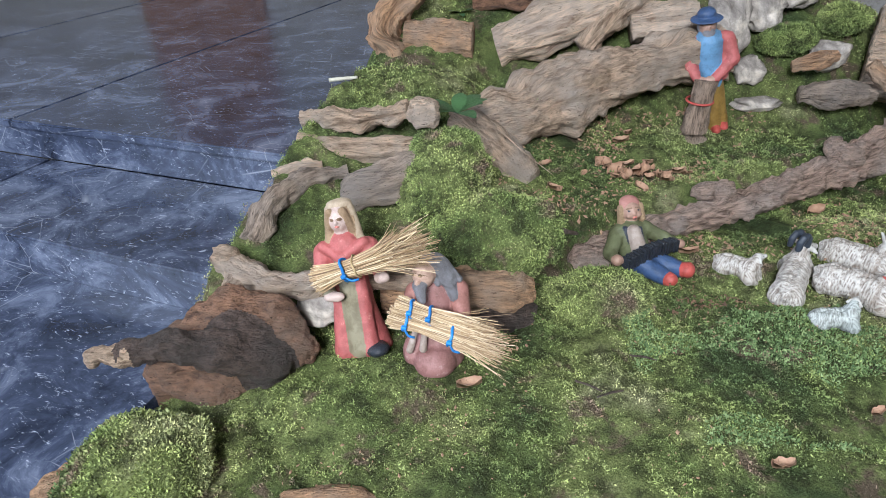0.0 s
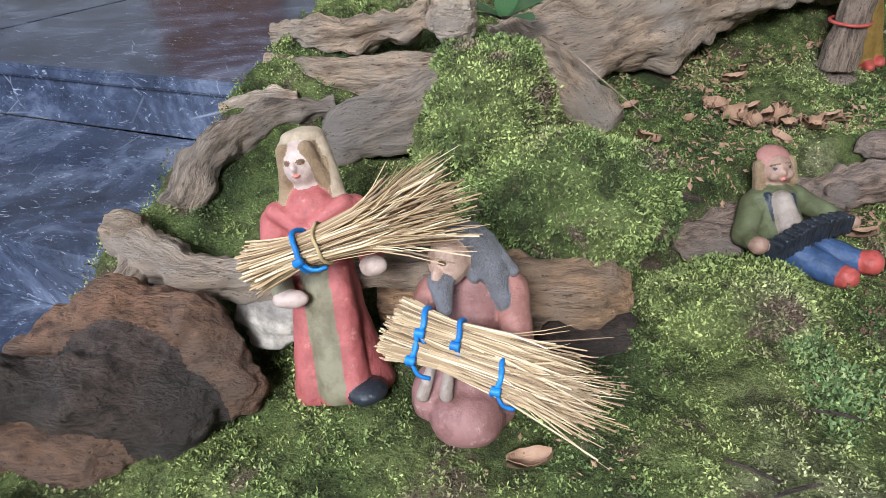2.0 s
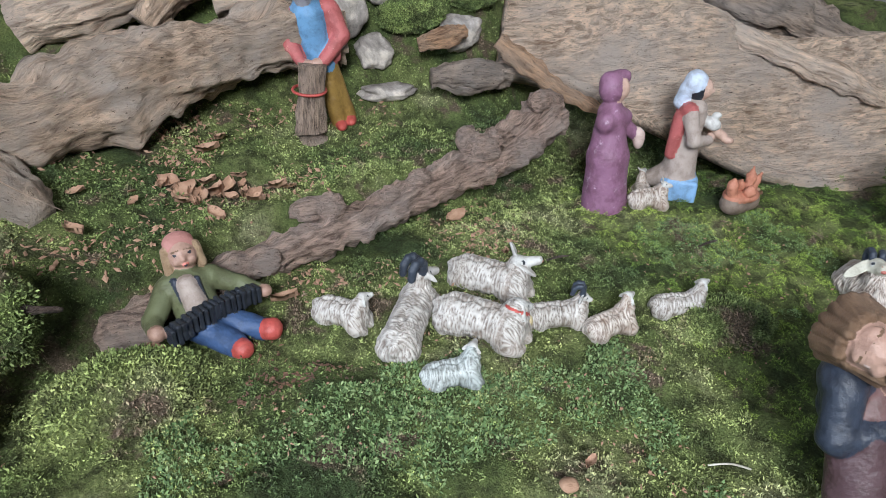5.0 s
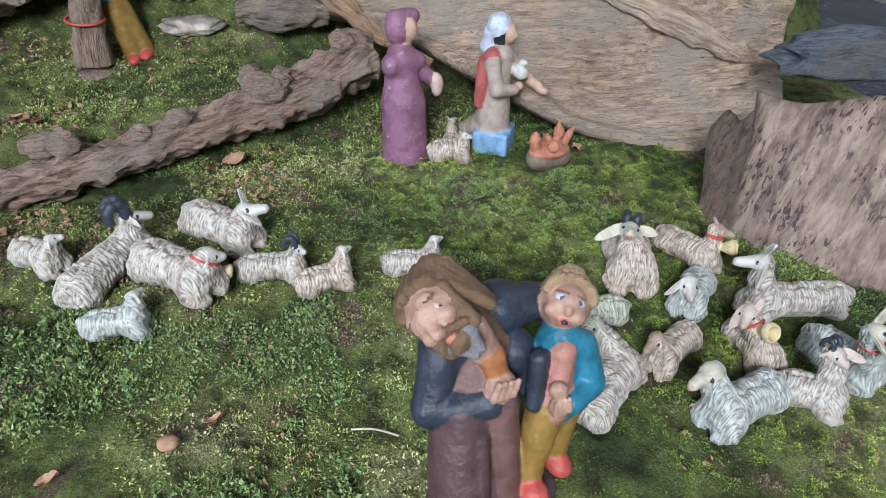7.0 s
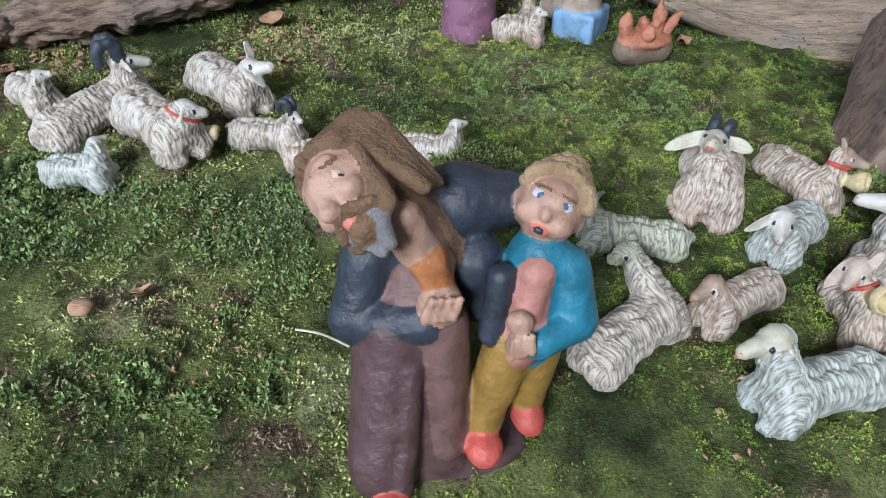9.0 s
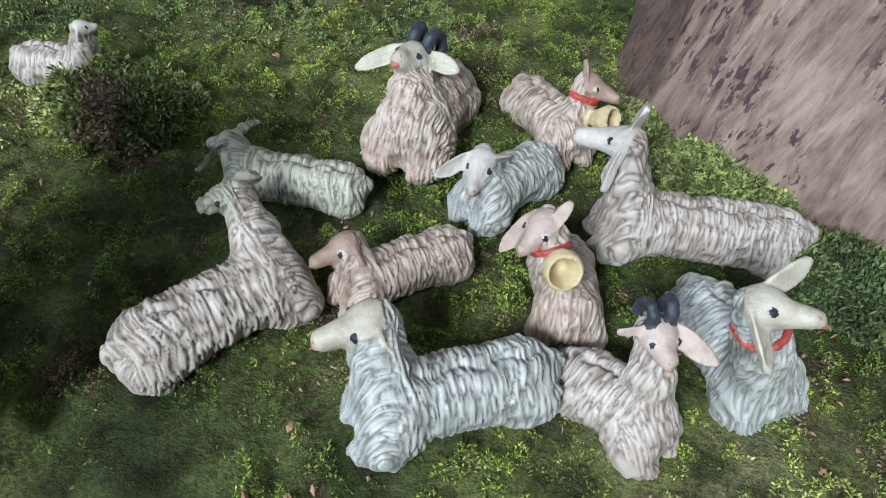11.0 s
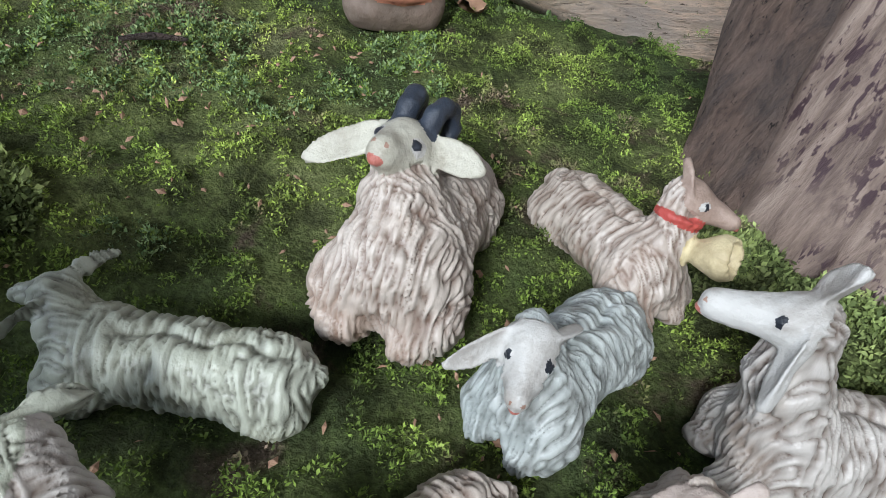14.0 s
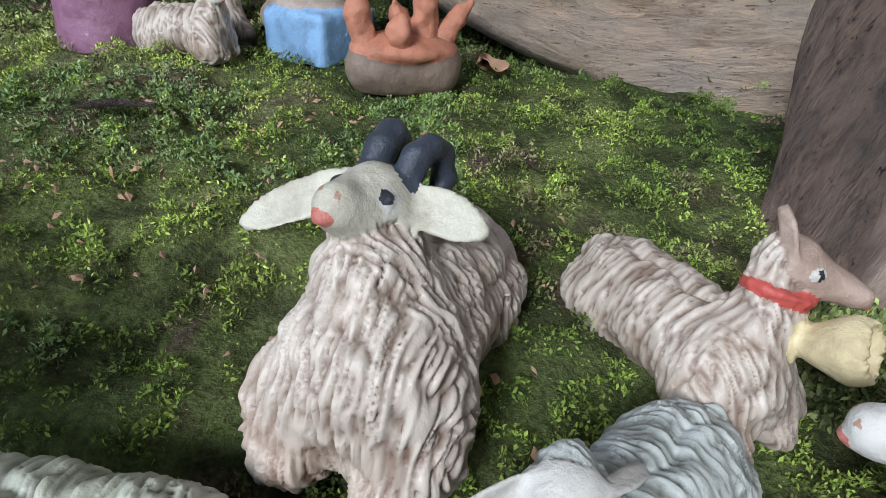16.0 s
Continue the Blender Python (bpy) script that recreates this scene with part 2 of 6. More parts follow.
M["hair_grey"] = paint("grey_hair", (0.12, 0.12, 0.14), (0.32, 0.315, 0.35), 0.45, 120, 0.6)
M["black"] = paint("black_paint", (0.015, 0.018, 0.025), (0.035, 0.042, 0.055), 0.3)
M["horn"] = paint("dark_blue_horn", (0.022, 0.030, 0.045), (0.05, 0.062, 0.085), 0.38)
M["white"] = paint("white_clay", (0.50, 0.49, 0.47), (0.58, 0.57, 0.55), 0.4)
M["scarf"] = paint("beige_headscarf", (0.40, 0.31, 0.22), (0.50, 0.40, 0.30), 0.5)
M["face_pink"] = paint("pinkish_clay_face", (0.44, 0.36, 0.32), (0.54, 0.46, 0.42), 0.4)
M["face_brown"] = paint("brown_clay_face", (0.33, 0.235, 0.19), (0.44, 0.34, 0.29), 0.4)
M["cream"] = paint("cream_glaze", (0.46, 0.44, 0.36), (0.56, 0.545, 0.47), 0.35)
M["grey_robe"] = paint("grey_robe", (0.34, 0.27, 0.24), (0.44, 0.37, 0.33), 0.55)
M["bell"] = paint("pale_yellow_bell", (0.60, 0.50, 0.29), (0.70, 0.61, 0.40), 0.4)
M["lip"] = paint("red_lip", (0.52, 0.16, 0.13), (0.60, 0.22, 0.18), 0.4)
M["clay"] = paint("red_clay", (0.42, 0.16, 0.10), (0.54, 0.24, 0.16), 0.6)
M["pot"] = paint("grey_pot", (0.17, 0.15, 0.125), (0.27, 0.18, 0.14), 0.6)
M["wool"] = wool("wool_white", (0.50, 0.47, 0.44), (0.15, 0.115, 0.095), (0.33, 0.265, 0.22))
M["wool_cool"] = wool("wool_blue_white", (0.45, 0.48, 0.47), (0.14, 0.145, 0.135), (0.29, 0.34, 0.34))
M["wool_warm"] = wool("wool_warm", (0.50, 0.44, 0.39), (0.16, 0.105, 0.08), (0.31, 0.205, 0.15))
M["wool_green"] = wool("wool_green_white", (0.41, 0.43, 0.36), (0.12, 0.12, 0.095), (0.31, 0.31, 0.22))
M["plaster"] = paint("stone_plaster", (0.30, 0.29, 0.28), (0.38, 0.37, 0.36), 0.9, 20)
M["door_wood"] = wood("door_wood", (0.32, 0.15, 0.07), (0.15, 0.07, 0.035), (0.25, 0.12, 0.06), 0.5)

# ---- shape helpers ----


def value_noise(p, scale, seed=0):
    """Smooth value noise in [-1, 1] for an (n, 3) array."""
    q = p * scale
    i = np.floor(q).astype(np.int64)
    f = q - i
    f = f * f * (3 - 2 * f)
    out = np.zeros(len(p))
    for dx in (0, 1):
        for dy in (0, 1):
            for dz in (0, 1):
                k = (i[:, 0] + dx) * 374761393 + (i[:, 1] + dy) * 668265263 + (i[:, 2] + dz) * 1274126177 + seed * 144665
                k = (k ^ (k >> 13)) * 1274126177 & 0x7FFFFFFF
                k = (k ^ (k >> 16)) & 0xFFFF
                w = (f[:, 0] if dx else 1 - f[:, 0]) * (f[:, 1] if dy else 1 - f[:, 1]) * (f[:, 2] if dz else 1 - f[:, 2])
                out += w * (k / 32767.5 - 1)
    return out


def fractal(p, scale, octaves=4, seed=0, gain=0.5):
    return sum(value_noise(p, scale * 2 ** o, seed + o) * gain ** o for o in range(octaves))


def smooth(a, b, x):
    t = np.clip((x - a) / (b - a), 0, 1)
    return t * t * (3 - 2 * t)


def mesh_from(name, verts, faces, mats, index=None, shade=True, fibre=None):
    me = bpy.data.meshes.new(name)
    me.from_pydata([tuple(v) for v in verts], [], [tuple(f) for f in faces])
    for m in mats:
        me.materials.append(m)
    if index is not None:
        me.polygons.foreach_set("material_index", np.asarray(index, np.int32))
    if shade:
        me.polygons.foreach_set("use_smooth", np.ones(len(me.polygons), bool))
    g = me.attributes.new("grain", "FLOAT_VECTOR", "POINT")
    g.data.foreach_set("vector", np.asarray(verts if fibre is None else fibre, np.float32).ravel())
    me.update()
    return me


def thing(name, label, category, m=None, group="", kind=""):
    """An Empty at the base of a thing that has parts."""
    ob = tagged(new(name), label, category, group, kind)
    ob.empty_display_size = 0.02
    if m is not None:
        ob.matrix_world = m
    return ob


def part(name, me, parent, label="", kind=""):
    ob = new(name, me)
    ob.parent = parent
    return tagged(ob, label, "", "", kind)


def tube(points, radii, sides=16, rough=0.0, scale=20, seed=0, caps=True, steps=6, ridges=0.0):
    """Verts and faces of a bent, uneven tube through the points."""
    pts = [Vector(p) for p in points]
    path, rad = [], []
    n = len(pts)
    for i in range(n - 1):
        p0, p1, p2, p3 = pts[max(i - 1, 0)], pts[i], pts[i + 1], pts[min(i + 2, n - 1)]
        for s in range(steps):
            t = s / steps
            path.append(0.5 * ((2 * p1) + (p2 - p0) * t + (2 * p0 - 5 * p1 + 4 * p2 - p3) * t * t + (3 * p1 - p0 - 3 * p2 + p3) * t ** 3))
            u = t * t * (3 - 2 * t)
            rad.append(radii[i] * (1 - u) + radii[i + 1] * u)
    path.append(pts[-1])
    rad.append(radii[-1])
    side = Vector((0, 0, 1))
    V, N = [], []
    for i, p in enumerate(path):
        d = (path[min(i + 1, len(path) - 1)] - path[max(i - 1, 0)]).normalized()
        a = d.cross(side)
        a = a.normalized() if a.length > 1e-4 else Vector((1, 0, 0))
        b = a.cross(d)
        for k in range(sides):
            w = 2 * math.pi * k / sides
            o = a * math.cos(w) + b * math.sin(w)
            grow = 1 + ridges * math.sin(w * 5 + seed + 0.4 * math.sin(i * 0.7)) + 0.5 * ridges * math.sin(w * 11 + i * 0.23)
            V.append(p + o * rad[i] * grow)
            N.append(o)
    V, N = np.array([tuple(v) for v in V]), np.array([tuple(v) for v in N])
    run = np.concatenate([[0], np.cumsum([(path[i + 1] - path[i]).length for i in range(len(path) - 1)])])
    ang = np.tile(np.arange(sides) * 2 * math.pi / sides, len(path))
    rr = np.repeat(np.array(rad), sides)
    G = np.stack([np.repeat(run, sides) + seed * 0.37, np.cos(ang) * rr, np.sin(ang) * rr], 1)
    if rough:
        cleft = 1 - np.abs(fractal(G * np.array([5.0, 42, 42]), 1.0, 3, seed + 9))
        V = V + N * (rough * fractal(V, scale, 4, seed) - ridges * rr * 3.2 * np.clip(cleft - 0.72, 0, 1) + ridges * rr * 1.2 * fractal(G * np.array([9.0, 60, 60]), 1.0, 3, seed + 4))[:, None]
    F = []
    for i in range(len(path) - 1):
        for k in range(sides):
            a, b = i * sides + k, i * sides + (k + 1) % sides
            F.append((a, b, b + sides, a + sides))
    V = list(map(tuple, V))
    if caps:
        for i, flip in ((0, True), (len(path) - 1, False)):
            c = len(V)
            ring = [i * sides + k for k in range(sides)]
            V.append(tuple(np.mean([V[r] for r in ring], axis=0)))
            G = np.concatenate([G, G[ring].mean(0)[None]])
            for k in range(sides):
                q = (ring[k], ring[(k + 1) % sides], c)
                F.append(q[::-1] if flip else q)
    tube.grain = G
    return V, F


def join(*pieces):
    V, F = [], []
    for v, f in pieces:
        o = len(V)
        V += list(v)
        F += [tuple(i + o for i in q) for q in f]
    return V, F


# ---- clay modelling: blended solids turned into one mesh ----


def cone(a, b, ra, rb, m, k=1.0):
    return ("cone", np.array(a, float), np.array(b, float), ra, rb, m, k)


def egg(c, r, m, rot=(0, 0, 0), k=1.0):
    R = np.array(Euler([radians(x) for x in rot]).to_matrix())
    return ("egg", np.array(c, float), np.array(r, float), R, None, m, k)


def block(c, r, m, rot=(0, 0, 0), k=1.0):
    R = np.array(Euler([radians(x) for x in rot]).to_matrix())
    return ("block", np.array(c, float), np.array(r, float), R, None, m, k)


def dist(prim, P):
    kind, a, b, c, d, _, _ = prim
    if kind == "cone":
        ab = b - a
        t = np.clip((P - a) @ ab / max(ab @ ab, 1e-12), 0, 1)
        return np.linalg.norm(P - a - t[:, None] * ab, axis=1) - (c + (d - c) * t)
    q = (P - a) @ c
    if kind == "egg":
        k0 = np.linalg.norm(q / b, axis=1)
        k1 = np.linalg.norm(q / (b * b), axis=1)
        return k0 * (k0 - 1) / np.maximum(k1, 1e-9)
    e = np.abs(q) - b * 0.75
    return np.linalg.norm(np.maximum(e, 0), axis=1) + np.minimum(e.max(axis=1), 0) - b.min() * 0.25


def sculpt(name, prims, cell, blend=0.008, floor=None, groove=None, rough=0.0012, hollows=(), seam=None):
    """One mesh from blended solids (surface nets); each face takes the material of its nearest solid."""
    lo, hi = [], []
    for p in prims:
        if p[0] == "cone":
            r = max(p[3], p[4])
            lo += [p[1] - r, p[2] - r]
            hi += [p[1] + r, p[2] + r]
        else:
            r = p[2].max() * (1.0 if p[0] == "egg" else 1.8)
            lo.append(p[1] - r)
            hi.append(p[1] + r)
    lo, hi = np.min(lo, axis=0) - 3 * cell, np.max(hi, axis=0) + 3 * cell
    n = np.ceil((hi - lo) / cell).astype(int) + 1
    ax = [lo[i] + np.arange(n[i]) * cell for i in range(3)]
    f = np.full(n, 1e3)
    for p in prims:
        k = blend * p[6]
        if p[0] == "cone":
            r = max(p[3], p[4])
            a, b = np.minimum(p[1], p[2]) - r, np.maximum(p[1], p[2]) + r
        else:
            r = np.abs(p[3]) @ p[2] * (1.0 if p[0] == "egg" else 1.1)
            a, b = p[1] - r, p[1] + r
        pad = k + 2.5 * cell
        i0 = np.maximum(np.floor((a - pad - lo) / cell).astype(int), 0)
        i1 = np.minimum(np.ceil((b + pad - lo) / cell).astype(int) + 1, n)
        sl = tuple(slice(i0[i], i1[i]) for i in range(3))
        P = np.stack(np.meshgrid(*[ax[i][sl[i]] for i in range(3)], indexing="ij"), -1)
        d = dist(p, P.reshape(-1, 3)).reshape(P.shape[:3])
        g = f[sl]
        h = np.maximum(k - np.abs(g - d), 0) / k
        f[sl] = np.minimum(g, d) - h * h * k * 0.25
    if floor is not None:
        f = np.maximum(f, (floor - ax[2])[None, None, :])
    if hollows:
        whole = np.stack(np.meshgrid(*ax, indexing="ij"), -1)
        for p in hollows:
            f = np.maximum(f, -dist(p, whole.reshape(-1, 3)).reshape(f.shape))
    inside = f < 0
    cells = np.zeros(n - 1, int)
    acc, cnt = np.zeros((*(n - 1), 3)), np.zeros(n - 1)
    for dx in (0, 1):
        for dy in (0, 1):
            for dz in (0, 1):
                cells += inside[dx:n[0] - 1 + dx, dy:n[1] - 1 + dy, dz:n[2] - 1 + dz]
    active = (cells > 0) & (cells < 8)
    idx = np.argwhere(active)
    A = np.zeros((len(idx), 3))
    C = np.zeros(len(idx))
    corners = [(x, y, z) for x in (0, 1) for y in (0, 1) for z in (0, 1)]
    val = {c: f[idx[:, 0] + c[0], idx[:, 1] + c[1], idx[:, 2] + c[2]] for c in corners}
    for c in corners:
        for axis in range(3):
            if c[axis] == 0:
                e = tuple(v + (i == axis) for i, v in enumerate(c))
                va, vb = val[c], val[e]
                cross = (va < 0) != (vb < 0)
                t = np.where(cross, va / np.where(cross, va - vb, 1), 0)
                pt = np.array(c, float)[None, :] + t[:, None] * (np.arange(3) == axis)
                A += np.where(cross[:, None], pt, 0)
                C += cross
    V = lo + (idx + A / C[:, None]) * cell
    ids = np.full(n - 1, -1)
    ids[active] = np.arange(len(idx))
    faces = []
    for axis in range(3):
        u, w = (axis + 1) % 3, (axis + 2) % 3
        s0 = [slice(1, -1)] * 3
        s0[axis] = slice(0, -1)
        s1 = list(s0)
        s1[axis] = slice(1, None)
        a, b = inside[tuple(s0)], inside[tuple(s1)]
        for sign in (True, False):
            e = np.argwhere((a == sign) & (b == (not sign)))
            if not len(e):
                continue
            base = e + np.array([int(i != axis) for i in range(3)])
            quad = []
            for du, dw in ((0, 0), (1, 0), (1, 1), (0, 1)):
                q = base.copy()
                q[:, u] -= du
                q[:, w] -= dw
                quad.append(ids[q[:, 0], q[:, 1], q[:, 2]])
            q = np.stack(quad, 1)
            faces.append(q if sign else q[:, ::-1])
    F = np.concatenate(faces)
    F = F[(F >= 0).all(1)]
    names = []
    for p in prims:
        if p[5] not in names:
            names.append(p[5])
    mid = V[F].mean(1)
    best = np.full(len(mid), 1e3)
    which = np.zeros(len(mid), int)
    for p in prims:
        d = dist(p, mid)
        # small details painted over larger masses win where they touch
        d = d - 0.0004 * (1 if p[6] < 0.5 else 0)
        m = d < best
        best[m], which[m] = d[m], names.index(p[5])
    # relief along the normal
    nor = np.zeros_like(V)
    fn = np.cross(V[F[:, 2]] - V[F[:, 0]], V[F[:, 3]] - V[F[:, 1]])
    for k in range(4):
        np.add.at(nor, F[:, k], fn)
    nor /= np.maximum(np.linalg.norm(nor, axis=1), 1e-9)[:, None]
    off = rough * fractal(V, 45, 3, 7)
    if groove:
        woolly = np.zeros(len(V))
        isw = np.array([x.startswith("wool") for x in names])[which]
        for k in range(4):
            np.maximum.at(woolly, F[:, k], isw.astype(float))
        wob = V + 0.005 * np.stack([value_noise(V, 38, i) for i in range(3)], 1)
        across = value_noise(wob * np.array([1.0, 0.11, 0.11]), 560, 3)
        facing = value_noise(wob * np.array([0.11, 1.0, 0.11]), 560, 4)
        w = smooth(0.55, 0.8, np.abs(nor[:, 0]))
        if seam:
            w = np.maximum(w, smooth(seam[1] - 0.3 * seam[3], seam[1] + 0.4 * seam[3], V[:, 0]))
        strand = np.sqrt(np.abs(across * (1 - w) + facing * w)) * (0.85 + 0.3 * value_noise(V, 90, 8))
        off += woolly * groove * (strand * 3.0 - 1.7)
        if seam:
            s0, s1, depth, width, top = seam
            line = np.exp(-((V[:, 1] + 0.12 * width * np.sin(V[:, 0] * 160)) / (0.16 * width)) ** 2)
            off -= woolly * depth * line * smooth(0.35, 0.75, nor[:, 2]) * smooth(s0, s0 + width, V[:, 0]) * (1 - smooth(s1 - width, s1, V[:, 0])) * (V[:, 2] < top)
        # relief drives the wool colour: grooves get wash and painted shade, ridges stay pale
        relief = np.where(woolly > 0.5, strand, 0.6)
    V = V + nor * off[:, None]
    me = mesh_from(name, V, F, [M[x] for x in names], which)
    if groove:
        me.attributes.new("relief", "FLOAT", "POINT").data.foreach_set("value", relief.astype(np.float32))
    return me


def figurine(name, label, category, prims, m, cell=0.004, group="", size=1.0, **kw):
    ob = tagged(new(name, sculpt(name, prims, cell, **kw)), label, category, group)
    ob.matrix_world = m @ Matrix.Scale(size, 4)
    return ob


def face_frame(c, facing, up):
    """Places on a head: across, forward, up from its centre."""
    f = np.array(facing, float) / np.linalg.norm(facing)
    u = np.array(up, float) - f * np.dot(up, f)
    u /= np.linalg.norm(u)
    a = np.cross(f, u)
    turn = [math.degrees(v) for v in Matrix((tuple(a), tuple(-f), tuple(u))).transposed().to_euler()]
    return (lambda x, y, z: np.array(c) + a * x + f * y + u * z), turn


# ---- the ground: a bed of moss over a stepped bank ----


def ground_z(x, y):
    x, y = np.asarray(x, float), np.asarray(y, float)
    z = 0.006 - 0.060 * smooth(0.75, 1.5, x) * (1 - smooth(1.0, 1.5, y))
    z = z + 0.03 * np.exp(-((x + 0.15) ** 2 / 0.12 + (y - 1.08) ** 2 / 0.05))
    d = ((y - 1.52) * 1.05 - (x - 0.5) * 0.52) / 1.172
    right = 1 - smooth(1.40, 1.62, x)
    z = z + 0.125 * smooth(0.0, 0.08, d) * right
    z = z + 0.05 * smooth(0.1, 0.5, d) * right
    left = 1 - smooth(-0.05, 0.42, x)
    z = z + left * 0.36 * np.clip(d - 0.05, 0, 0.62)
    z = z + 0.36 * smooth(2.12, 2.50, y) * (1 - 0.45 * left)
    # hummocks
    p = np.stack([x.ravel(), y.ravel(), np.zeros(x.size)], 1)
    z = z + (0.010 * fractal(p, 6.5, 3, 11) + 0.0075 * fractal(p, 22, 3, 5)).reshape(x.shape)
    return z


def bed_left(y):
    return np.interp(y, (0.3, 0.72, 0.95, 1.22, 1.34, 1.66, 1.95, 2.4), (-0.62, -0.585, -0.53, -0.50, -0.475, -0.375, -0.315, -0.21))


def gz(x, y):
    return float(ground_z(np.array([x]), np.array([y]))[0])


def at(x, y, yaw=0, lean=0, side=0, dz=0.0):
    """A pose on the moss: turned by yaw, leaning back by lean degrees."""
    return pose(x, y, gz(x, y) + dz, 0, 0, yaw) @ pose(0, 0, 0, -lean, side, 0)

# ---- structure: moss bed, marble steps, room ----


def build_ground():
    xs, ys = np.arange(-0.66, 3.3, 0.010), np.arange(0.05, 2.95, 0.010)
    X, Y = np.meshgrid(xs, ys, indexing="ij")
    Z = ground_z(X, Y)
    edge = bed_left(Y) + 0.012 * fractal(np.stack([X.ravel(), Y.ravel(), 0 * X.ravel()], 1), 14, 2, 3).reshape(X.shape)
    out = X - edge
    Z = np.where(out < 0.035, Z - 2.2 * (0.035 - out), Z)
    n0, n1 = X.shape
    ok = out > -0.10
    V = np.stack([X, Y, Z], -1).reshape(-1, 3)
    I = np.arange(n0 * n1).reshape(n0, n1)
    keep = ok[:-1, :-1] & ok[1:, :-1] & ok[1:, 1:] & ok[:-1, 1:]
    F = np.stack([I[:-1, :-1], I[1:, :-1], I[1:, 1:], I[:-1, 1:]], -1)[keep]
    ob = new("ground", mesh_from("ground", V, F, [M["moss_bed"]]))
    return tagged(ob, "green and brown moss bed laid over a stepped bank", "moss", kind="structure")


def box(x0, y0, z0, x1, y1, z1, bevel=0.0):
    bm = bmesh.new()
    bmesh.ops.create_cube(bm, size=1, matrix=Matrix.LocRotScale(((x0 + x1) / 2, (y0 + y1) / 2, (z0 + z1) / 2), None, (x1 - x0, y1 - y0, z1 - z0)))
    if bevel:
        bmesh.ops.bevel(bm, geom=bm.edges[:], offset=bevel, segments=2, affect="EDGES")
    return bm


def bm_mesh(name, bm, m):
    me = bpy.data.meshes.new(name)
    bm.to_mesh(me)
    bm.free()
    me.materials.append(m)
    return me


build_ground()
tagged(new("platform", bm_mesh("platform", box(-0.40, 0.06, -0.31, 3.28, 2.93, -0.13, 0.004), M["door_wood"])), "low wooden platform under the moss bed", "platform", kind="structure")

STEPS = pose(-0.50, 1.21, 0, 0, 0, -17.5)


def build_steps():
    """Dark marble altar steps: tread slabs with a rounded nosing over recessed risers."""
    levels = ((0.030, -3.2, 0.0), (0.165, 0.0, 0.415), (0.300, 0.415, 3.2))
    for i, (z, y0, y1) in enumerate(levels):
        if i == 0:
            ob = new("floor_lower", bm_mesh("floor_lower", box(-3.4, y0, z - 0.06, 0.06, y1, z), M["marble"]))
            ob.matrix_world = STEPS
            tagged(ob, "polished dark blue marble floor below the steps", "floor", kind="structure")
            continue
        st = thing("step_%d" % i, "polished dark marble step with pale flecks", "step", STEPS, kind="structure")
        x = 0.16 if i == 1 else 0.05
        for k, w in enumerate((1.15, 1.3, 1.2)):
            part("tread", bm_mesh("tread", box(x - w + 0.0015, y0 - 0.018, z - 0.03, x - 0.0015, y1, z, 0.006), M["marble"]), st)
            part("riser", bm_mesh("riser", box(x - w + 0.0015, y0, z - 0.134, x - 0.0015, y0 + 0.03, z - 0.0305), M["marble"]), st)
            x -= w
    ob = new("floor_under", bm_mesh("floor_under", box(-5.0, -3.3, -0.35, 6.0, 5.0, -0.30), M["marble"]))
    tagged(ob, "dark marble church floor", "floor", kind="structure")


build_steps()


def wall_with_opening(name, axis, at0, lo, hi, opening):
    """A 0.3 m wall along x ('x') or y ('y') with one window opening (a, b, z0, z1), out of four blocks."""
    a, b, z0, z1 = opening
    bm = bmesh.new()
    for s0, s1, c0, c1 in ((lo, a, -0.35, 4.5), (b, hi, -0.35, 4.5), (a, b, -0.35, z0), (a, b, z1, 4.5)):
        size = (s1 - s0, 0.3, c1 - c0) if axis == "x" else (0.3, s1 - s0, c1 - c0)
        mid = ((s0 + s1) / 2, at0, (c0 + c1) / 2) if axis == "x" else (at0, (s0 + s1) / 2, (c0 + c1) / 2)
        bmesh.ops.create_cube(bm, size=1, matrix=Matrix.LocRotScale(mid, None, size))
    ob = new(name, bm_mesh(name, bm, M["plaster"]))
    return tagged(ob, "pale plastered church wall with a tall window opening", "wall", kind="structure")


wall_with_opening("wall_south", "x", -3.3, -5.2, 6.2, (-1.5, 0.7, 2.0, 4.0))
wall_with_opening("wall_east", "y", 6.0, -3.15, 5.15, (0.5, 2.7, 1.7, 3.9))
wall_with_opening("wall_west", "y", -5.0, -3.15, 5.15, (-1.7, 0.5, 1.7, 3.9))
wall_with_opening("wall_north", "x", 5.3, -5.2, 6.2, (2.6, 3.6, 2.4, 3.8))
tagged(new("ceiling", bm_mesh("ceiling", box(-5.2, -3.5, 4.5, 6.2, 5.5, 4.7), M["plaster"])), "pale plastered church ceiling", "ceiling", kind="structure")
door = thing("door_1", "dark brown panelled wooden church door, closed", "door", pose(-2.1, 5.12, 0.30), kind="structure")
part("door_leaf", bm_mesh("door_leaf", box(-0.5, -0.03, 0, 0.5, 0.03, 2.1, 0.004), M["door_wood"]), door)
for px0 in (-0.42, 0.04):
    for pz0, pz1 in ((0.15, 0.95), (1.08, 1.95)):
        part("panel", bm_mesh("panel", box(px0, -0.05, pz0, px0 + 0.38, -0.031, pz1, 0.006), M["door_wood"]), door)


# ---- wood ----


